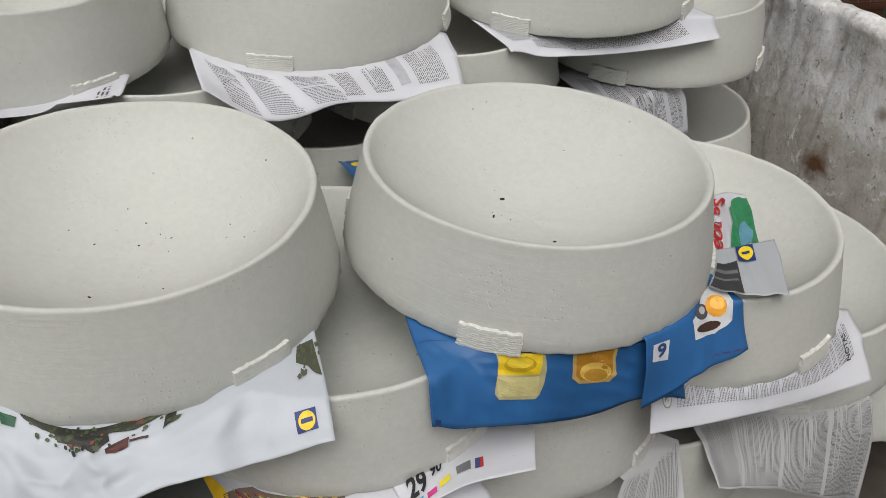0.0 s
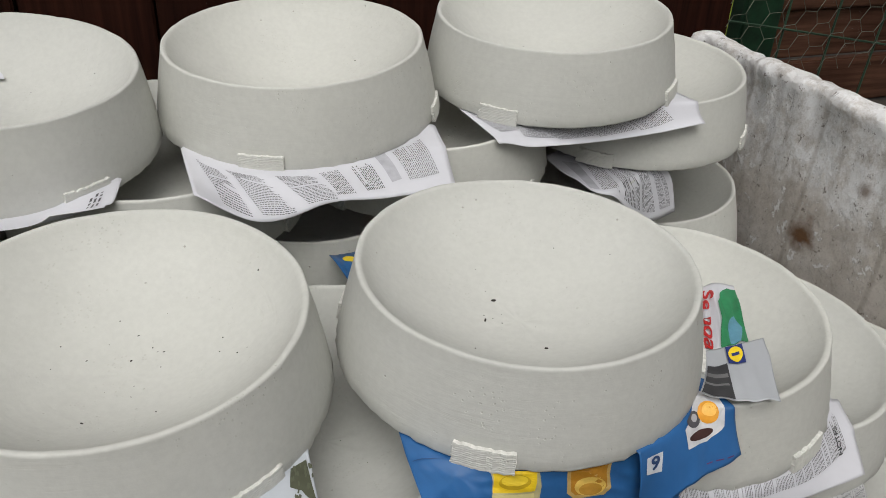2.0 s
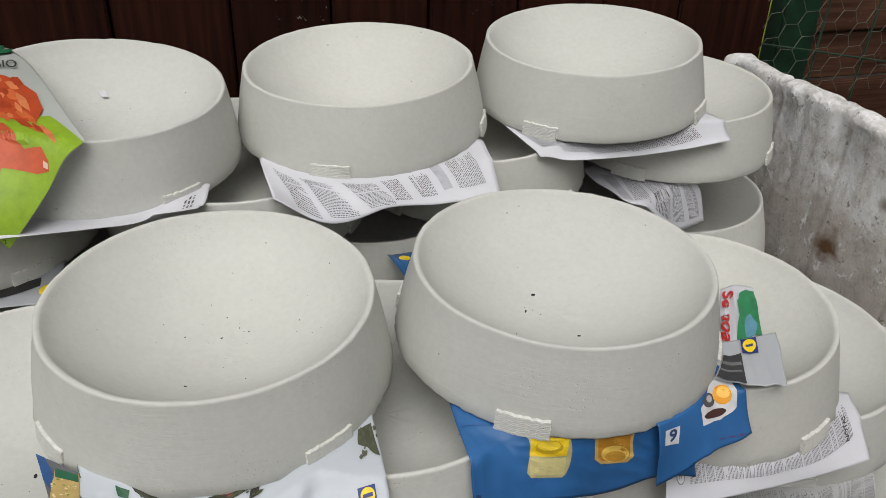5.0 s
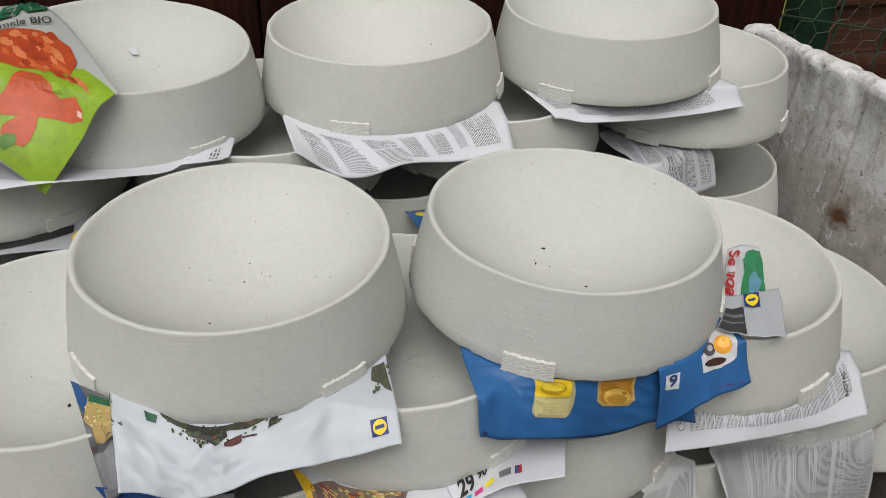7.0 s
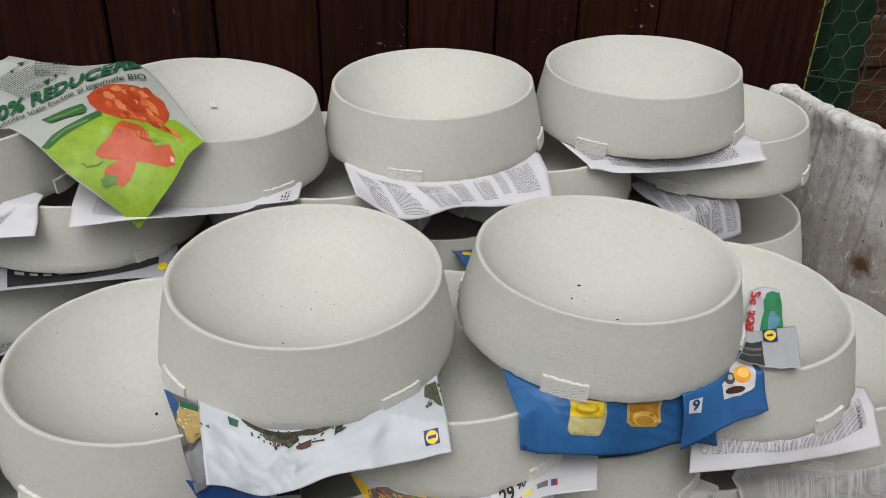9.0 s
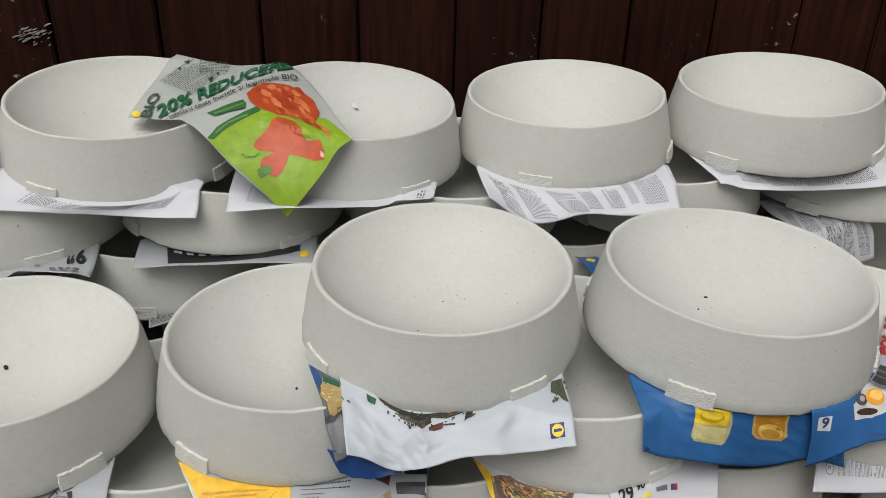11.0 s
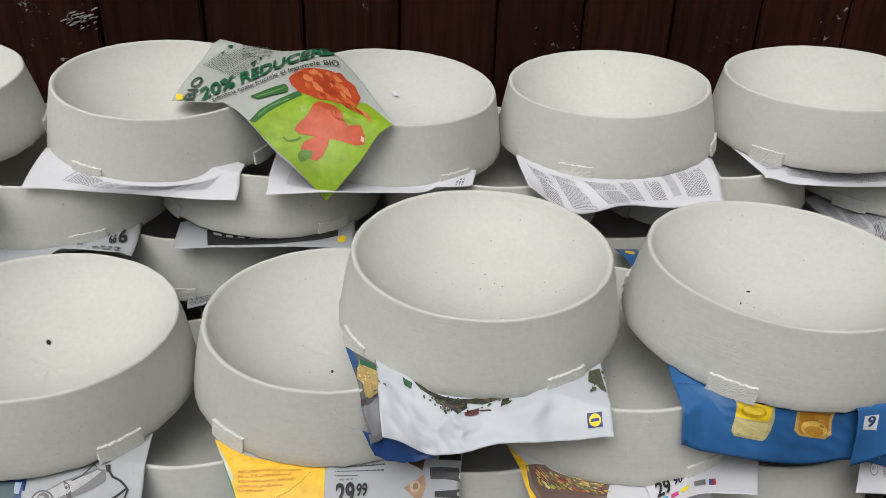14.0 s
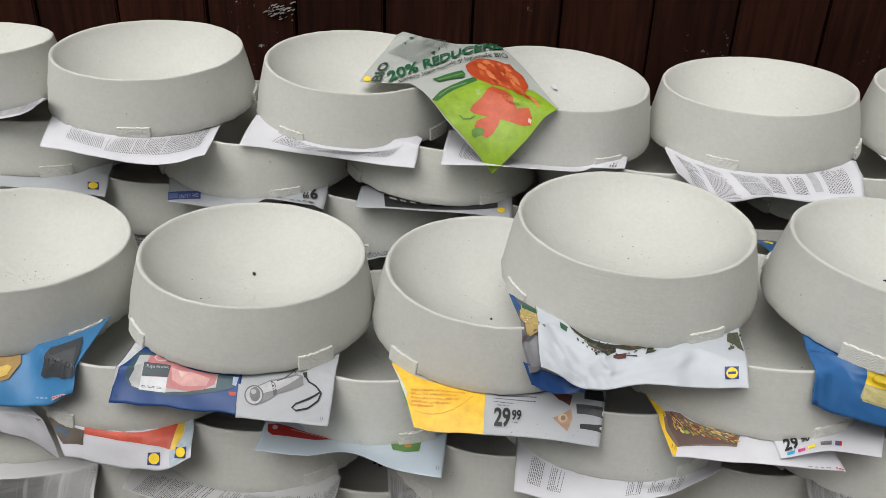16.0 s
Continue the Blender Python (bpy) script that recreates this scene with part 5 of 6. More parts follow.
s.specks((0.543, 0.742), (0.983, 0.731), (0.544, 1.0), 16, (0.12, 0.12, 0.12), 0.0035, 23)
s = laid("F1l", "flyer", "deep blue flyer with a pink meat tray photo under a bowl", "flyer", DEEP_BLUE_PAPER, wave=0.003)
s.polys("print", [[(0.007, 0.02), (0.181, 0.058), (0.126, 0.252), (0.024, 0.736), (0, 0.848), (0, 0.741), (0.015, 0.625)]], (0.5, 0.51, 0.52), 0.0006, 'white margin')
s.polys("print", [[(0.139, 0.242), (0.339, 0.057), (0.877, 0.127), (0.957, 0.151), (0.959, 0.458), (0.843, 0.604), (0.509, 0.815), (0.176, 0.796), (0.103, 0.737)]], (0.035, 0.075, 0.095), 0.0007, 'dark tray rim')
s.polys("print", [[(0.173, 0.297), (0.279, 0.176), (0.852, 0.138), (0.848, 0.5), (0.507, 0.771), (0.174, 0.78), (0.138, 0.723), (0.175, 0.61)]], (0.42, 0.43, 0.43), 0.0009, 'clear tray print')
s.polys("print", [[(0.303, 0.163), (0.49, 0.029), (0.853, 0.17), (0.836, 0.434), (0.765, 0.589), (0.505, 0.704), (0.279, 0.498)]], (0.46, 0.17, 0.17), 0.0010, 'pink meat print')
s.polys("print", [[(0.518, 0.238), (0.679, 0.19), (0.806, 0.291), (0.787, 0.481), (0.692, 0.426), (0.62, 0.555), (0.532, 0.508)]], (0.58, 0.31, 0.29), 0.0011, 'pale fat of the meat')
s.polys("print", [[(0.572, 0.241), (0.651, 0.212), (0.614, 0.381)]], (0.62, 0.42, 0.4), 0.0012, '')
s.polys("print", [[(0.263, 0.396), (0.511, 0.192), (0.499, 0.485), (0.258, 0.611)]], (0.035, 0.055, 0.065), 0.0013, 'dark tray label')
s.polys("print", [[(0.258, 0.615), (0.496, 0.492), (0.487, 0.784), (0.244, 0.79)]], (0.6, 0.6, 0.62), 0.0013, 'white tray label')
s.words('Pulpa de porc', (0.295, 0.463), (0.499, 0.299), (0.294, 0.416), (0.55, 0.55, 0.55), 0.0018, bold=0)
s.bars((0.268, 0.727), (0.471, 0.696), (0.267, 0.766), 2, (0.15, 0.15, 0.15), 0.95, 5, 0.5, 91, lift=0.0016)
s.polys("print", [[(0.482, -0.01), (0.486, 0.029), (0.477, 0.087), (0.461, 0.143), (0.44, 0.189), (0.416, 0.22), (0.393, 0.235), (0.373, 0.233), (0.358, 0.215), (0.35, 0.184), (0.351, 0.142), (0.361, 0.095), (0.379, 0.046), (0.4, -0), (0.415, -0.02), (0.434, -0.02), (0.453, -0.02), (0.47, -0.02)]], (0.6, 0.42, 0.41), 0.0014, 'pale round seal')
s.polys("print", [[(0.473, 0.004), (0.473, 0.039), (0.465, 0.081), (0.452, 0.123), (0.436, 0.159), (0.417, 0.185), (0.399, 0.198), (0.383, 0.199), (0.371, 0.188), (0.366, 0.166), (0.367, 0.136), (0.375, 0.101), (0.389, 0.063), (0.406, 0.027), (0.424, -0.002), (0.437, -0.013), (0.452, -0.016), (0.465, -0.013)]], (0.48, 0.2, 0.2), 0.0016, '')
s.polys("print", [[(0.949, 0.168), (0.984, 0.189), (0.975, 0.419), (0.95, 0.398)]], (0.35, 0.42, 0.55), 0.0009, '')
s.polys("print", [[(0.933, 0.547), (0.98, 0.545), (0.984, 0.627), (0.937, 0.634)]], (0.42, 0.05, 0.02), 0.0009, 'red strip')
s.words('30', (0.04, 0.931), (0.069, 0.933), (0.033, 0.899), (0.01, 0.02, 0.07), 0.0018, bold=0)
s = laid("F1r", "flyer", "grey flyer with a silver torch photo under a bowl", "flyer", GREY_PAPER, nu=36)
s.polys("print", [[(0.104, 0.424), (0.261, 0.195), (0.334, 0.334), (0.476, 0.11), (0.562, 0.201), (0.6, 0.385), (0.363, 0.509), (0.337, 0.581), (0.241, 0.717)]], (0.2, 0.2, 0.205), 0.0007, 'silver torch body')
s.polys("print", [[(0.145, 0.39), (0.263, 0.235), (0.342, 0.361), (0.489, 0.153), (0.532, 0.204), (0.358, 0.421), (0.297, 0.45), (0.213, 0.507)]], (0.46, 0.46, 0.47), 0.0009, 'torch highlight')
s.polys("print", [[(0.257, 0.195), (0.312, 0.286), (0.365, 0.501), (0.343, 0.561), (0.3, 0.374)]], (0.09, 0.09, 0.09), 0.0009, '')
s.polys("print", [[(0.245, 0.536), (0.249, 0.607), (0.242, 0.669), (0.224, 0.718), (0.196, 0.748), (0.163, 0.757), (0.13, 0.742), (0.1, 0.704), (0.079, 0.647), (0.068, 0.578), (0.068, 0.503), (0.078, 0.433), (0.096, 0.376), (0.121, 0.342), (0.149, 0.335), (0.178, 0.356), (0.207, 0.402), (0.23, 0.465)]], (0.13, 0.13, 0.135), 0.0010, 'torch head')
s.polys("print", [[(0.232, 0.538), (0.236, 0.599), (0.229, 0.653), (0.214, 0.696), (0.19, 0.723), (0.163, 0.73), (0.134, 0.717), (0.109, 0.685), (0.091, 0.635), (0.081, 0.576), (0.081, 0.512), (0.089, 0.452), (0.105, 0.404), (0.126, 0.374), (0.15, 0.368), (0.175, 0.385), (0.2, 0.423), (0.219, 0.477)]], (0.42, 0.42, 0.43), 0.0012, '')
s.polys("print", [[(0.213, 0.525), (0.217, 0.576), (0.214, 0.622), (0.205, 0.657), (0.19, 0.679), (0.172, 0.684), (0.153, 0.672), (0.136, 0.644), (0.123, 0.603), (0.115, 0.553), (0.113, 0.499), (0.117, 0.449), (0.126, 0.408), (0.14, 0.384), (0.156, 0.38), (0.173, 0.395), (0.19, 0.428), (0.204, 0.473)]], (0.15, 0.15, 0.155), 0.0013, 'torch lens')
s.polys("print", [[(0.171, 0.483), (0.17, 0.515), (0.159, 0.538), (0.143, 0.543), (0.129, 0.528), (0.121, 0.499), (0.123, 0.466), (0.133, 0.443), (0.149, 0.439), (0.163, 0.454)]], (0.36, 0.36, 0.37), 0.0015, '')
s.polys("print", [[(0.579, 0.221), (0.65, 0.378), (0.751, 0.499), (0.829, 0.603), (0.81, 0.683), (0.703, 0.781), (0.597, 0.81), (0.56, 0.774), (0.585, 0.722), (0.753, 0.638), (0.833, 0.598), (0.816, 0.574), (0.739, 0.612), (0.572, 0.694), (0.542, 0.772), (0.601, 0.838), (0.716, 0.805), (0.83, 0.701), (0.853, 0.607), (0.764, 0.488), (0.661, 0.365), (0.594, 0.216)]], (0.012, 0.012, 0.013), 0.0010, 'black torch strap')
s.polys("print", [[(0.321, 0.242), (0.378, 0.193), (0.45, 0.025), (0.47, 0.102), (0.479, 0.098), (0.443, -0.003), (0.37, 0.17), (0.315, 0.218)]], (0.05, 0.05, 0.05), 0.0010, '')
s.polys("print", [[(0.552, 0.137), (0.599, 0.167), (0.621, 0.271), (0.581, 0.25)]], (0.03, 0.03, 0.03), 0.0011, '')
s.words('31', (0.897, 0.95), (0.929, 0.95), (0.887, 0.912), (0.07, 0.07, 0.075), 0.0018, bold=0)
s.specks((0.014, 0.222), (0.896, 0.485), (0.061, 1.0), 40, (0.16, 0.16, 0.16), 0.0035, 91)
s = laid("F0p", "flyer", "light blue flyer with amber and dark tablet prints under a bowl", "flyer", POOL_PAPER, wave=0.002, sag=0.3, reach=0.045)
s.polys("print", [[(0.122, 0.0), (0.184, 0.0), (0.247, 0.068), (0.269, 0.266), (0.241, 0.396), (0.209, 0.557), (0.15, 0.604)]], (0.34, 0.19, 0.03), 0.0018, 'amber tablet print')
s.polys("print", [[(0.134, 0.318), (0.181, 0.271), (0.212, 0.323), (0.194, 0.479), (0.147, 0.526)]], (0.62, 0.42, 0.05), 0.0024, '')
s.polys("print", [[(0.569, 0.401), (0.725, 0.375), (0.853, 0.365), (0.931, 0.615), (1.0, 0.896), (0.966, 0.906), (0.831, 0.88), (0.578, 0.734), (0.528, 0.672), (0.566, 0.604)]], (0.045, 0.05, 0.055), 0.0018, 'dark tablet print')
s.polys("print", [[(0.675, 0.63), (0.866, 0.552), (0.956, 0.844), (0.656, 0.724)]], (0.075, 0.08, 0.085), 0.0024, '')
s.polys("print", [[(0.706, 0.938), (0.931, 1.0), (0.906, 1.0), (0.716, 0.979)]], (0.5, 0.42, 0.42), 0.0018, 'pale web address strip')
s.bars((0.725, 0.953), (0.912, 1.0), (0.728, 0.974), 1, (0.45, 0.03, 0.02), 0.95, 5, 0.5, 91, lift=0.0026)
s.bars((0.516, 0.896), (0.694, 0.938), (0.522, 0.932), 1, (0.2, 0.35, 0.55), 0.95, 5, 0.5, 49, lift=0.0026)
s = laid("H1p", "flyer", "white and red flyer with a shop's mark, curling over a bowl", "flyer", WHITE_PAPER, wave=0.003, sag=0.4)
s.polys("print", [[(0.252, 0.006), (0.499, 0.005), (0.75, -0.02), (0.799, 0.062), (0.775, 0.662), (0.469, 0.387), (0.226, 0.298)]], (0.52, 0.07, 0.035), 0.0007, 'red printed band')
s.polys("print", [[(0, 0.067), (0.238, 0.174), (0.178, 0.655), (0.027, 0.755), (0, 0.505)]], (0.11, 0.085, 0.065), 0.0007, 'dark photo corner')
s.polys("print", [[(0.025, 0.283), (0.138, 0.336), (0.074, 0.548), (0.013, 0.456)]], (0.06, 0.1, 0.16), 0.0009, '')
s.polys("print", [[(0.781, 0.02), (0.87, 0.085), (0.889, 0.38), (0.828, 0.69), (0.787, 0.675)]], (0.72, 0.46, 0.04), 0.0008, 'yellow strip')
s.polys("print", [[(0.867, 0.064), (1, 0.024), (1, 0.752), (0.918, 0.934), (0.813, 1), (0.78, 0.703), (0.842, 0.664), (0.896, 0.385)]], (0.4, 0.48, 0.53), 0.0006, 'pale blue margin')
s.polys("print", [[(0.712, 0.805), (0.668, 0.916), (0.604, 0.801), (0.649, 0.676)]], (0.02, 0.035, 0.16), 0.0009, '')
s.polys("print", [[(0.599, 0.674), (0.701, 0.698), (0.719, 0.915), (0.605, 0.914)]], (0.02, 0.035, 0.16), 0.0009, 'shop mark, blue square')
s.polys("print", [[(0.705, 0.805), (0.706, 0.836), (0.7, 0.864), (0.69, 0.884), (0.675, 0.896), (0.658, 0.897), (0.641, 0.888), (0.627, 0.867), (0.617, 0.837), (0.612, 0.801), (0.613, 0.764), (0.619, 0.731), (0.629, 0.708), (0.643, 0.698), (0.659, 0.702), (0.674, 0.717), (0.688, 0.741), (0.699, 0.772)]], (0.85, 0.6, 0.02), 0.0010, 'shop mark, yellow disc')
s.polys("print", [[(0.84, 0.641), (0.955, 0.728), (0.957, 0.979), (0.843, 0.847)]], (0.02, 0.035, 0.16), 0.0009, 'shop mark, blue square')
s.polys("print", [[(0.948, 0.845), (0.947, 0.88), (0.94, 0.903), (0.928, 0.912), (0.913, 0.906), (0.897, 0.887), (0.88, 0.858), (0.865, 0.821), (0.854, 0.782), (0.847, 0.744), (0.847, 0.71), (0.853, 0.684), (0.864, 0.669), (0.88, 0.669), (0.898, 0.685), (0.916, 0.716), (0.932, 0.757), (0.943, 0.802)]], (0.85, 0.6, 0.02), 0.0010, 'shop mark, yellow disc')
s = laid("H2p", "flyer", "pale blue flyer with red and green prints under a bowl", "flyer", SKY_PAPER, wave=0.002)
s.polys("print", [[(0.016, 0.07), (0.054, -0.02), (0.154, -0.02), (0.334, -0.02), (0.258, 0.162), (0.052, 0.337), (0.028, 0.278)]], (0.34, 0.022, 0.018), 0.0007, 'red printed packet')
s.polys("print", [[(0.125, 0.045), (0.206, 0.011), (0.295, 0.011), (0.293, -0.01), (0.204, -0.009), (0.125, 0.022)]], (0.55, 0.3, 0.28), 0.0009, '')
s.polys("print", [[(0.066, 0.088), (0.065, 0.145), (0.057, 0.18), (0.047, 0.172), (0.041, 0.127), (0.042, 0.071), (0.049, 0.036), (0.059, 0.043)]], (0.6, 0.5, 0.5), 0.0009, '')
s.polys("print", [[(0.624, 0.038), (0.785, 0.041), (0.817, 0.449), (0.731, 0.486), (0.666, 0.406)]], (0.09, 0.2, 0.055), 0.0007, 'green salad print')
s.polys("print", [[(0.749, 0.271), (0.75, 0.313), (0.741, 0.335), (0.728, 0.332), (0.715, 0.301), (0.706, 0.26), (0.706, 0.228), (0.713, 0.202), (0.727, 0.209), (0.74, 0.237)]], (0.42, 0.22, 0.06), 0.0009, '')
s.words('17', (0.965, 0.868), (0.985, 0.883), (0.96, 0.785), (0.1, 0.1, 0.1), 0.0018, bold=0)
s = laid("H0p", "news_sheet", "plain white sheet curling down over a bowl", "paper sheet", WHITE_PAPER, wave=0.004)
s.bars((0.86, 0.02), (0.98, 0.04), (0.86, 0.2), 2, BLACK, 1, 3, 0.6)
for key, seed in (("I1p", 40), ("I0p", 50), ("I3p", 60), ("I2p", 70)):
    s = laid(key, "news_sheet", "news page of dense small text under a low bowl", "paper sheet", NEWS_PAPER, wave=0.003, nu=36)
    for k in range(3):
        s.bars((0.06 + 0.31 * k, 0.95), (0.09 + 0.31 * k, 0.02), (0.34 + 0.31 * k, 0.95), 16 if key[1] in "10" else 8, DARK_GREY, 1.0, 8, 0.55, seed + k)
s = laid("H3p", "news_sheet", "white leaflet of small text curling under a bowl", "paper sheet", WHITE_PAPER, wave=0.004)
for k, u in enumerate((0.06, 0.16, 0.50, 0.60, 0.70)):
    s.bars((u, 0.80), (u + 0.03, 0.05), (u + 0.07, 0.80), 4, DARK_GREY, 0.9, 6, 0.5, 80 + k)

# under the back row
LEAFLET = "white printed instruction sheet of small text under a bowl"
s = laid("B0p", "instruction_sheet", LEAFLET, "paper sheet", WHITE_PAPER)
s.bars((0.15, 0.8), (0.2, 0.05), (0.85, 0.8), 18, DARK_GREY, 0.95, 5, 0.5, 1)
s = laid("B1p", "instruction_sheet", LEAFLET, "paper sheet", WHITE_PAPER, wave=0.003, sag=0.15)
s.bars((0.13, 0.62), (0.14, 0.05), (0.33, 0.66), 10, DARK_GREY, 0.95, 6, 0.5, 2)
s.bars((0.34, 0.72), (0.36, 0.05), (0.90, 0.66), 30, (0.05, 0.05, 0.05), 0.97, 6, 0.5, 3)
s = laid("B2p", "instruction_sheet", LEAFLET, "paper sheet", WHITE_PAPER)
s.bars((0.15, 0.66), (0.16, 0.05), (0.36, 0.70), 11, DARK_GREY, 0.95, 6, 0.5, 4)
s.bars((0.38, 0.62), (0.39, 0.05), (0.62, 0.62), 12, BLACK, 0.97, 6, 0.5, 5)
s.bars((0.64, 0.62), (0.65, 0.05), (0.80, 0.62), 8, DARK_GREY, 0.97, 6, 0.5, 6)
s = laid("B3p", "instruction_sheet", LEAFLET, "paper sheet", WHITE_PAPER)
s.bars((0.08, 0.75), (0.10, 0.10), (0.26, 0.75), 12, DARK_GREY, 0.95, 6, 0.5, 7)
s.bars((0.88, 0.70), (0.89, 0.10), (0.94, 0.7), 3, DARK_GREY, 0.95, 6, 0.5, 8)
s = laid("B4p", "instruction_sheet", LEAFLET + ", creased", "paper sheet", WHITE_PAPER, nu=48, nv=28, wave=0.004)
for k, (u, w, n) in enumerate(((0.07, 0.13, 9), (0.22, 0.14, 11), (0.39, 0.13, 10))):
    s.bars((u + 0.01, 0.10), (u + w, 0.16), (u + 0.05, 0.92), n, DARK_GREY, 0.95, 6, 0.45, 10 + k)
s.bars((0.55, 0.85), (0.53, 0.05), (0.62, 0.85), 5, BLACK, 0.9, 5, 0.5, 14)
s.polys("print", [[(0.735, 0.05), (0.775, 0.03), (0.80, 0.72), (0.76, 0.75)]], (0.42, 0.42, 0.45), 0.0004, "grey printed band")
s.bars((0.66, 0.82), (0.64, 0.05), (0.73, 0.82), 5, BLACK, 0.85, 5, 0.5, 15)
s.bars((0.83, 0.75), (0.80, 0.05), (0.95, 0.75), 8, DARK_GREY, 0.95, 6, 0.5, 16)
s = laid("B5p", "instruction_sheet", LEAFLET, "paper sheet", WHITE_PAPER)
for k in range(5):
    s.bars((0.10 + 0.16 * k, 0.80), (0.04 + 0.165 * k, 0.02), (0.25 + 0.16 * k, 0.72), 10, DARK_GREY, 0.9, 5, 0.5, 90 + k)
s = laid("C0p", "flyer", "grey flyer with a shop's mark under a shaded bowl", "flyer", GREY_PAPER)
s.polys("print", [[(0.815, 0.59), (0.917, 0.654), (0.931, 0.845), (0.832, 0.843)]], (0.02, 0.035, 0.16), 0.0007, 'shop mark, blue square')
s.polys("print", [[(0.915, 0.736), (0.915, 0.765), (0.909, 0.793), (0.9, 0.815), (0.887, 0.828), (0.872, 0.83), (0.858, 0.818), (0.845, 0.795), (0.836, 0.762), (0.831, 0.725), (0.831, 0.687), (0.836, 0.655), (0.846, 0.634), (0.859, 0.628), (0.873, 0.634), (0.888, 0.652), (0.901, 0.677), (0.91, 0.705)]], (0.85, 0.6, 0.02), 0.0009, 'shop mark, yellow disc')
s = laid("C1p", "flyer", "grey flyer with a price upside down and a blue bar", "flyer", GREY_PAPER, nu=36)
s.polys("print", [[(0, 0.662), (0.234, 0.215), (0.236, 0.663), (0.002, 0.959)]], (0.02, 0.05, 0.2), 0.0007, 'blue printed bar')
s.words('DE LUNI', (0.219, 0.425), (0.084, 0.676), (0.22, 0.611), (0.45, 0.47, 0.55), 0.0018, bold=0)
s.polys("print", [[(0.003, 0.707), (0.071, 0.592), (0.073, 0.813), (0.009, 0.914)]], (0.1, 0.14, 0.3), 0.0008, '')
s.words('9', (0.942, 0.342), (0.898, 0.322), (0.951, 0.669), (0.012, 0.012, 0.013), 0.0018, bold=0.035)
s.words('99', (0.895, 0.388), (0.86, 0.377), (0.898, 0.633), (0.012, 0.012, 0.013), 0.0018, bold=0.03)
s.bars((0.786, 0.615), (0.947, 0.793), (0.784, 0.828), 2, (0.1, 0.1, 0.1), 0.95, 5, 0.5, 91, lift=0.0016)
s.bars((0.647, 0.073), (0.771, 0.493), (0.639, 0.242), 1, (0.2, 0.2, 0.22), 0.95, 5, 0.5, 49, lift=0.0016)
s.bars((0.876, 0.117), (0.942, 0.129), (0.88, 0.199), 1, (0.02, 0.02, 0.02), 0.95, 5, 0.5, 74, lift=0.0016)
s = laid("C2p", "flyer", "grey flyer with a black band and a shop's mark", "flyer", GREY_PAPER, nu=36)
s.polys("print", [[(0.173, -0.02), (0.364, -0.02), (0.537, -0.02), (0.897, 0.317), (0.899, 0.532), (0.536, 0.636), (0.193, 0.887)]], (0.014, 0.014, 0.015), 0.0007, 'black printed band')
s.bars((0.214, 0.04), (0.504, -0.02), (0.22, 0.402), 1, (0.45, 0.45, 0.45), 0.95, 5, 0.5, 91, lift=0.0016)
s.polys("print", [[(0.953, 0.688), (0.952, 0.727), (0.947, 0.763), (0.94, 0.79), (0.931, 0.805), (0.922, 0.807), (0.913, 0.793), (0.905, 0.765), (0.9, 0.726), (0.898, 0.68), (0.899, 0.634), (0.904, 0.595), (0.911, 0.569), (0.92, 0.559), (0.93, 0.563), (0.939, 0.581), (0.946, 0.61), (0.951, 0.647)]], (0.85, 0.6, 0.02), 0.0009, 'shop mark, yellow disc')
s = laid("C5p", "instruction_sheet", "white instruction sheet bent down under the end bowl", "paper sheet", WHITE_PAPER, nu=36, nv=28, sag=0.5, wave=0.003)
s.polys("print", [[(0.12, 0.10), (0.24, 0.10), (0.30, 0.90), (0.20, 0.90)]], (0.40, 0.40, 0.43), 0.0004, "grey printed band")
for k, u in enumerate((0.30, 0.46, 0.62, 0.80)):
    s.bars((u + 0.02, 0.90), (u, 0.06), (u + 0.15, 0.90), 5, DARK_GREY, 0.95, 7, 0.5, 110 + k)
for key in ("D2p", "D1p"):
    s = laid(key, "news_sheet", "scrap of a printed flyer deep in the stack", "paper sheet", GREY_PAPER)
    s.bars((0.05, 0.25), (0.95, 0.25), (0.05, 0.9), 4, BLACK, 1, 4, 0.6, 120)


# ---- the green leaflet across two bowls of the back row ----
s = laid_sheets["green"] = Sheet("flyer", "white and green vegetable flyer lying across two bowl rims", "flyer", LEAFLET_PAPER,
          [(-0.400, 0.490, 0.566), (-0.310, 0.455, 0.562), (-0.222, 0.455, 0.556), (-0.127, 0.214, 0.5315)],
          [(-0.451, 0.380, 0.504), (-0.338, 0.254, 0.5375), (-0.277, 0.204, 0.500), (-0.2125, 0.193, 0.4365)], sag=0.16, wave=0.002, nu=130, nv=100, hollow=True, raised=0.0010, fine=0.008,
          middle=[(-0.428, 0.430, 0.538), (-0.325, 0.352, 0.556), (-0.256, 0.300, 0.5475), (-0.160, 0.196, 0.497)])
s.polys("print", [[(0.479, 1), (0.529, 0.876), (0.561, 0.79), (0.657, 0.575), (0.678, 0.514), (0.772, 0.478), (0.847, 0.337), (0.896, 0.139), (1, 0.038), (1, 1), (0.766, 0.984)]], (0.24, 0.38, 0.02), 0.0005, 'bright green printed ground')
s.polys("print", [[(0.413, 0.812), (0.586, 0.528), (0.617, 0.541), (0.625, 0.577), (0.475, 0.794)]], (0.03, 0.13, 0.03), 0.0008, 'dark green cucumber print')
s.polys("print", [[(0.475, 1), (0.513, 0.863), (0.676, 0.51), (0.702, 0.533), (0.573, 0.821), (0.517, 0.966)]], (0.03, 0.13, 0.03), 0.0008, 'dark green cucumber print')
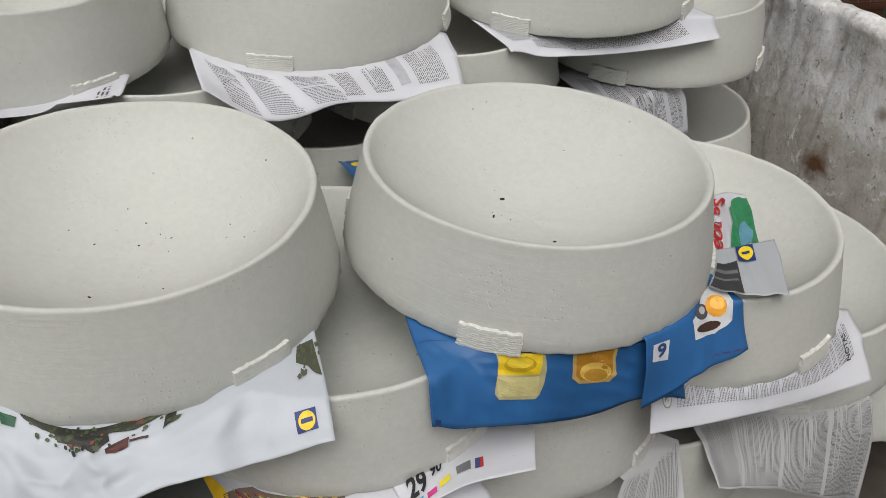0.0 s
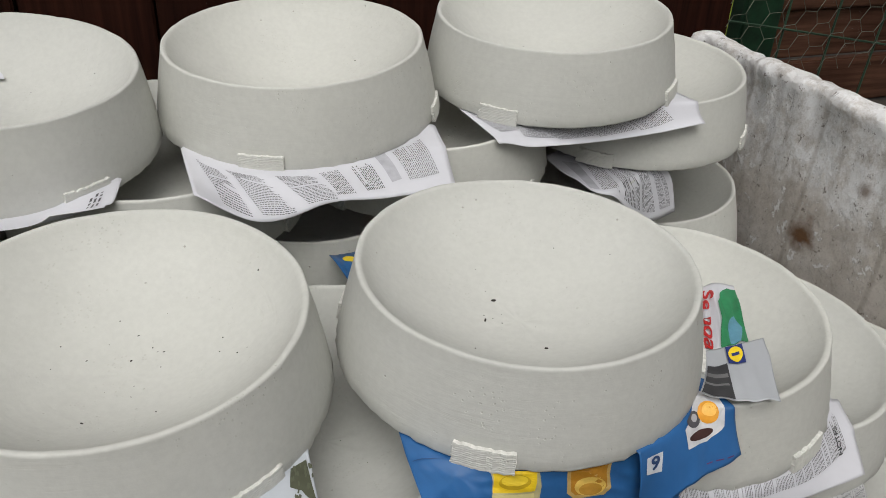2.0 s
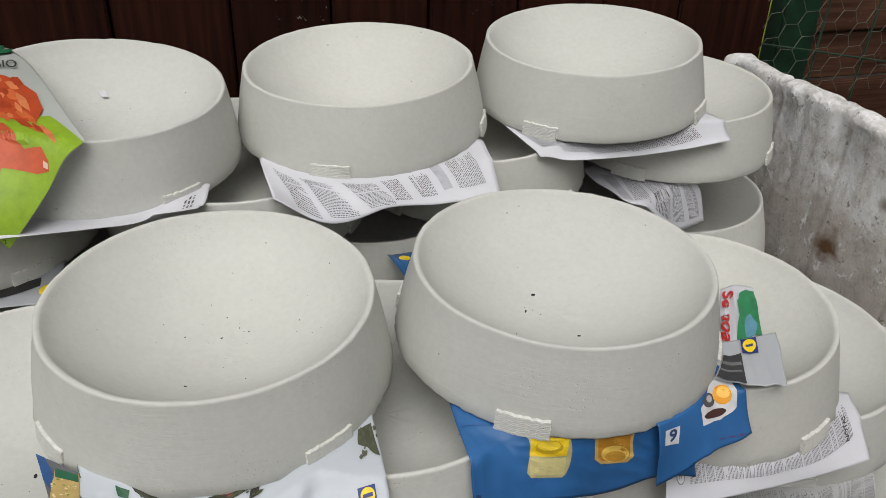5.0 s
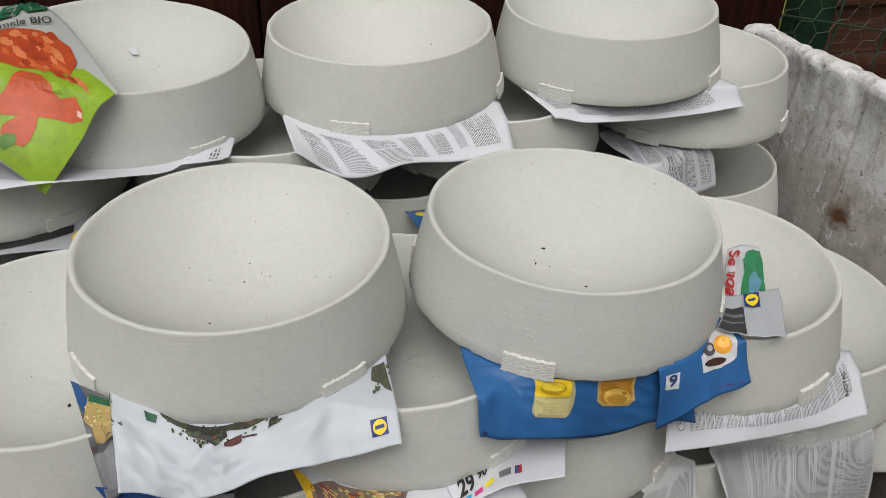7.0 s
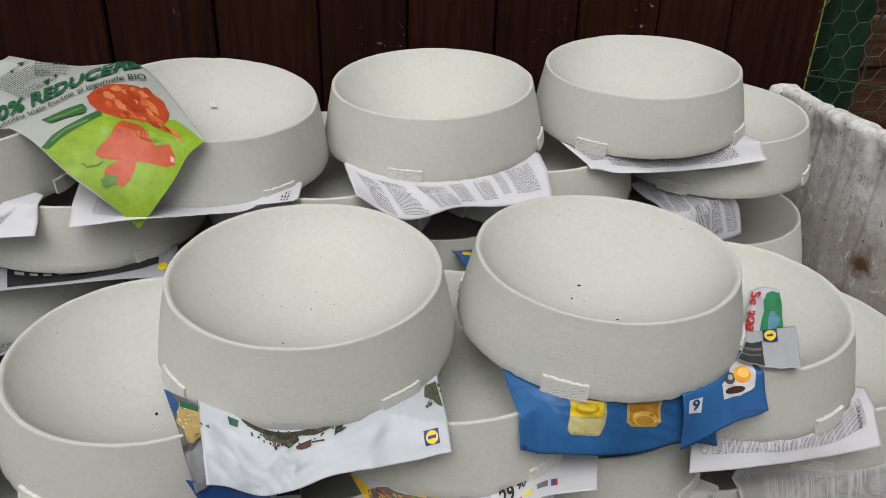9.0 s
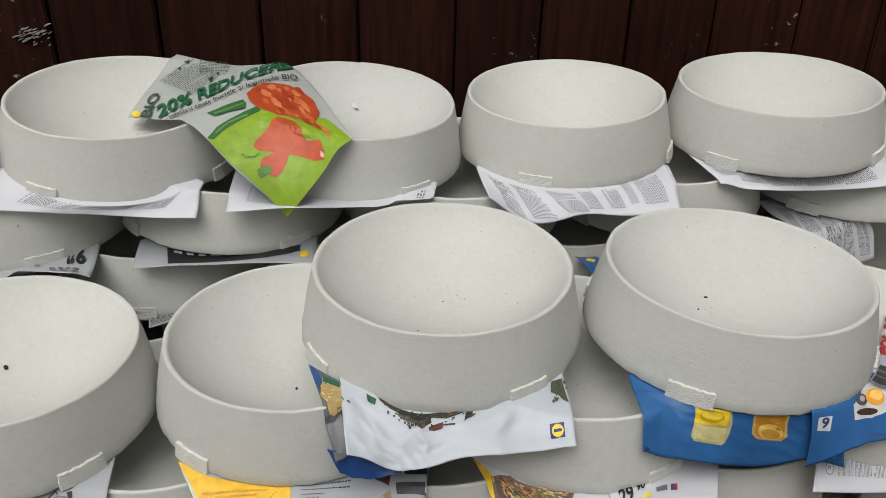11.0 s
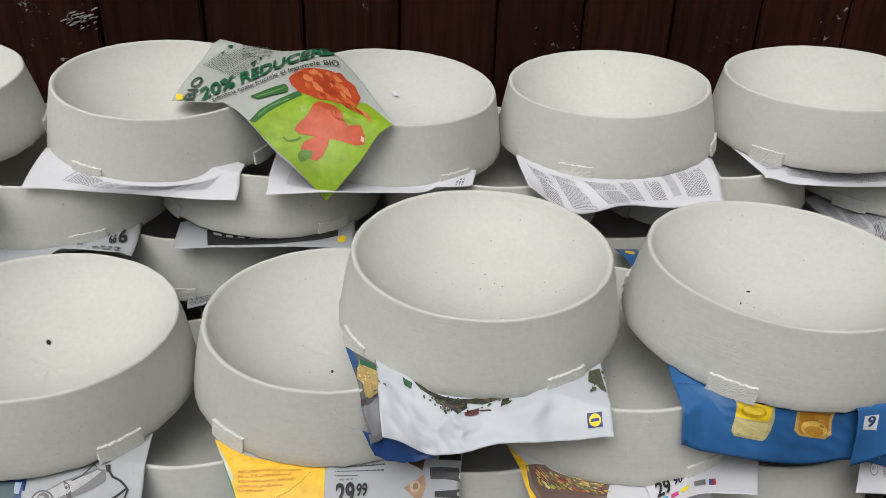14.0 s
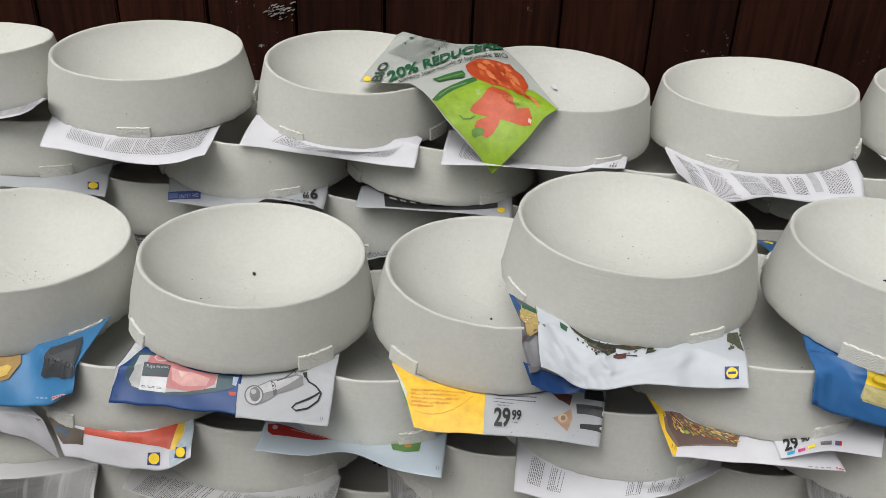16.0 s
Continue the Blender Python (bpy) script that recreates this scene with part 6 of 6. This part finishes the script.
s.polys("print", [[(0.463, 0.785), (0.536, 0.678), (0.602, 0.56), (0.596, 0.554), (0.53, 0.671), (0.456, 0.778)]], (0.14, 0.24, 0.08), 0.0009, '')
s.polys("print", [[(0.523, 0.908), (0.576, 0.769), (0.658, 0.615), (0.652, 0.608), (0.569, 0.765), (0.515, 0.907)]], (0.14, 0.24, 0.08), 0.0009, '')
s.polys("print", [[(0.583, 0.463), (0.593, 0.375), (0.618, 0.304), (0.678, 0.237), (0.725, 0.179), (0.779, 0.139), (0.828, 0.105), (0.871, 0.146), (0.888, 0.271), (0.836, 0.378), (0.774, 0.483), (0.682, 0.524), (0.619, 0.503)]], (0.44, 0.06, 0.015), 0.0009, "red tomatoes on the vine print")
s.specks((0.599, 0.37), (0.765, 0.14), (0.782, 0.508), 13, (0.55, 0.12, 0.03), 0.036, 40, 0.0011)
s.specks((0.599, 0.37), (0.765, 0.14), (0.782, 0.508), 13, (0.62, 0.19, 0.07), 0.036, 41, 0.0012)
s.specks((0.599, 0.37), (0.765, 0.14), (0.782, 0.508), 13, (0.36, 0.045, 0.012), 0.036, 42, 0.0013)
s.polys("print", [[(0.761, 0.638), (0.779, 0.498), (0.834, 0.445), (0.91, 0.475), (0.945, 0.394), (0.971, 0.419), (0.982, 0.467), (0.959, 0.529), (0.886, 0.623), (0.838, 0.695), (0.764, 0.78), (0.739, 0.787), (0.737, 0.742)]], (0.5, 0.085, 0.03), 0.0009, 'red pointed pepper print')
s.polys("print", [[(0.791, 0.809), (0.824, 0.71), (0.873, 0.641), (0.88, 0.695), (0.882, 0.779), (0.872, 0.842), (0.841, 0.867), (0.794, 0.861)]], (0.5, 0.085, 0.03), 0.0011, 'red pointed pepper print')
s.polys("print", [[(0.96, 0.44), (0.973, 0.433), (0.978, 0.459), (0.966, 0.47)]], (0.7, 0.5, 0.42), 0.0013, '')
s.polys("print", [[(0.697, 0.89), (0.725, 0.889), (0.762, 0.839), (0.777, 0.792), (0.771, 0.788), (0.757, 0.832), (0.724, 0.877), (0.7, 0.877)]], (0.1, 0.22, 0.03), 0.0012, 'green pepper stalk')
s.polys("print", [[(0.789, 0.899), (0.807, 0.841), (0.838, 0.808), (0.849, 0.844), (0.82, 0.927), (0.801, 0.927)]], (0.1, 0.22, 0.03), 0.0012, 'green pepper stalk')
s.polys("print", [[(0.714, 0.614), (0.736, 0.59), (0.754, 0.62), (0.736, 0.64)]], (0.3, 0.42, 0.1), 0.0008, '')
s.words('20% REDUCERE', (0.181, 1.0), (0.666, 0.02), (0.13, 0.842), (0.012, 0.11, 0.045), 0.0018, bold=0.03)
s.words('pentru toate fructele şi legumele BIO', (0.247, 1.0), (0.731, 0.088), (0.222, 0.964), (0.03, 0.04, 0.03), 0.0018, bold=0.01)
s.words('BIO', (0.135, 1.0), (0.109, 0.652), (0.079, 1.0), (0.03, 0.06, 0.04), 0.0018, bold=0.02)
s.bars((0.045, 0.446), (0.118, 0.022), (0.271, 0.653), 9, (0.04, 0.06, 0.04), 0.95, 7, 0.5, 81, lift=0.0016)
s.bars((0.15, 0.041), (0.325, -0.02), (0.213, 0.274), 4, (0.04, 0.06, 0.04), 0.95, 5, 0.5, 53, lift=0.0016)
s.polys("print", [[(0.081, 0.109), (0.102, 0.074), (0.116, 0.141)]], (0.012, 0.09, 0.04), 0.0008, 'leaf mark')
s.polys("print", [[(0.075, 0.22), (0.088, 0.19), (0.102, 0.257)]], (0.012, 0.09, 0.04), 0.0008, '')
s.polys("print", [[(0.274, 0.349), (0.293, 0.29), (0.317, 0.41)]], (0.012, 0.09, 0.04), 0.0008, 'leaf mark')
s.polys("print", [[(0.292, 0.227), (0.304, 0.2), (0.318, 0.272)]], (0.012, 0.09, 0.04), 0.0008, '')
s.polys("print", [[(0.066, 0.95), (0.069, 0.972), (0.064, 0.988), (0.054, 0.995), (0.041, 0.99), (0.028, 0.975), (0.02, 0.953), (0.017, 0.929), (0.021, 0.911), (0.032, 0.905), (0.045, 0.911), (0.057, 0.927)]], (0.85, 0.6, 0.02), 0.0008, 'shop mark, yellow disc')
s.words('2', (0.979, 0.991), (0.984, 0.978), (0.968, 0.976), (0.02, 0.08, 0.02), 0.0018, bold=0)

# ---- torn scraps hanging into the end bowl ----
s = Sheet("flyer", "curled scrap of flyer with red lettering on green inside a bowl", "flyer", WHITE_PAPER,
          [(0.515, 0.050, 0.362), (0.533, 0.050, 0.366), (0.549, 0.040, 0.366)], [(0.443, -0.052, 0.374), (0.466, -0.054, 0.376), (0.491, -0.053, 0.376)], sag=0.0, wave=0.004, nu=40, nv=30, hollow=True, raised=0.0010, fine=0.02)
s.polys("print", [[(0.50, 0.35), (0.62, 0.20), (0.78, 0.10), (1.0, 0.12), (1.0, 1.0), (0.42, 1.0), (0.52, 0.62)]], (0.03, 0.22, 0.09), 0.0006, "green leaf print")
s.polys("print", [[(0.60, 0.75), (0.80, 0.60), (0.95, 0.78), (0.85, 1.0), (0.62, 0.98)]], (0.12, 0.30, 0.40), 0.0008)
s.words("Se poa", (0.09, 0.10), (0.03, 0.99), (0.44, 0.14), (0.50, 0.02, 0.02), 0.0010, bold=0.02)
s = Sheet("flyer", "torn grey scrap with a shop's mark over a bowl's rim", "flyer", GREY_PAPER,
          [(0.430, -0.056, 0.380), (0.463, -0.0585, 0.381), (0.502, -0.058, 0.382)], [(0.400, -0.098, 0.3795), (0.430, -0.119, 0.380), (0.462, -0.1295, 0.381)], sag=0.0, wave=0.003, nu=40, nv=30, hollow=True, raised=0.0010, fine=0.02)
s.polys("print", [[(0.0, 0.42), (0.44, 0.36), (0.46, 1.0), (0.0, 1.0)]], (0.04, 0.04, 0.042), 0.0006, "dark photo print")
s.polys("print", [[(0.0, 0.60), (0.42, 0.54), (0.43, 0.62), (0.0, 0.68)], [(0.0, 0.80), (0.42, 0.74), (0.43, 0.78), (0.0, 0.84)]], (0.15, 0.15, 0.15), 0.0008)
s.logo(0.58, 0.20, 0.115, 0.17)

# a white chip of paper in a back bowl
bm = bmesh.new()
vs = [bm.verts.new(q) for q in ((-0.006, 0.004, 0), (-0.001, -0.005, 0.001), (0.006, -0.006, 0.002), (0.004, 0.001, 0.001), (0.001, 0.006, 0.001))]
bm.faces.new(vs)
chip = new("paper_scrap", mesh_from("paper_scrap", bm, WHITE_PAPER))
spot = Vector((0.000, 0.076, inside_height(0.0760) + 0.0035))
tip = Vector((0, -(inside_height(0.078) - inside_height(0.074)) / 0.004, 1))
chip.matrix_world = made_bowls["B3"].matrix_world @ Matrix.Translation(spot) @ Vector((0, 0, 1)).rotation_difference(tip).to_matrix().to_4x4()
tagged(chip, "tiny torn white scrap of paper lying in a bowl", "paper scrap")
mod = chip.modifiers.new("thickness", "SOLIDIFY")
mod.thickness = 0.0004


# ---- crumbs and grit lying in the bowls ----
def crumbs(key, count, seed, big=(), spread=0.11):
    rg = random.Random(seed)
    m = made_bowls[key].matrix_world
    bm = bmesh.new()
    spots = [(x, y, r) for x, y, r in big]
    cx, cy = rg.uniform(-0.03, 0.03), rg.uniform(-0.05, 0.02)
    for i in range(count):
        a, q = rg.uniform(0, 6.283), abs(rg.gauss(0, 0.5)) * spread
        spots.append((cx + q * math.cos(a), cy + q * math.sin(a), rg.uniform(0.0003, 0.00075)))
    for x, y, r in spots:
        d = math.hypot(x, y)
        if d > 0.128:
            continue
        p = Vector((x, y, inside_height(d) + r * 0.3))
        made = bmesh.ops.create_icosphere(bm, subdivisions=1, radius=r)["verts"]
        st = Vector((rg.uniform(0.7, 1.9), rg.uniform(0.6, 1.2), 0.7))
        turn = Matrix.Rotation(rg.uniform(0, 3), 3, "Z")
        for v in made:
            v.co = m @ (p + turn @ Vector((v.co.x * st.x, v.co.y * st.y, v.co.z * st.z)))
    ob = new("grit", mesh_from("grit", bm, CRUMB))
    tagged(ob, "dark crumbs and grit lying in a clay bowl", "grit", kind="stuff")


crumbs("F4", 12, 1, ((-0.012, 0.03, 0.0019), (-0.03, 0.005, 0.0015), (0.002, -0.05, 0.0013)))
crumbs("F3", 26, 2, ((-0.03, -0.06, 0.0012),))
crumbs("F1", 8, 3, ((-0.016, 0.038, 0.0030), (-0.03, -0.10, 0.0018), (-0.05, -0.06, 0.0012)))
crumbs("F2", 12, 4, ((0.0, -0.03, 0.0016),))
crumbs("F0", 30, 5)
for i, key in enumerate(("F5", "F6", "G1", "B1", "B2", "B3", "B4", "B5", "C5")):
    crumbs(key, 6 + i % 4, 20 + i)
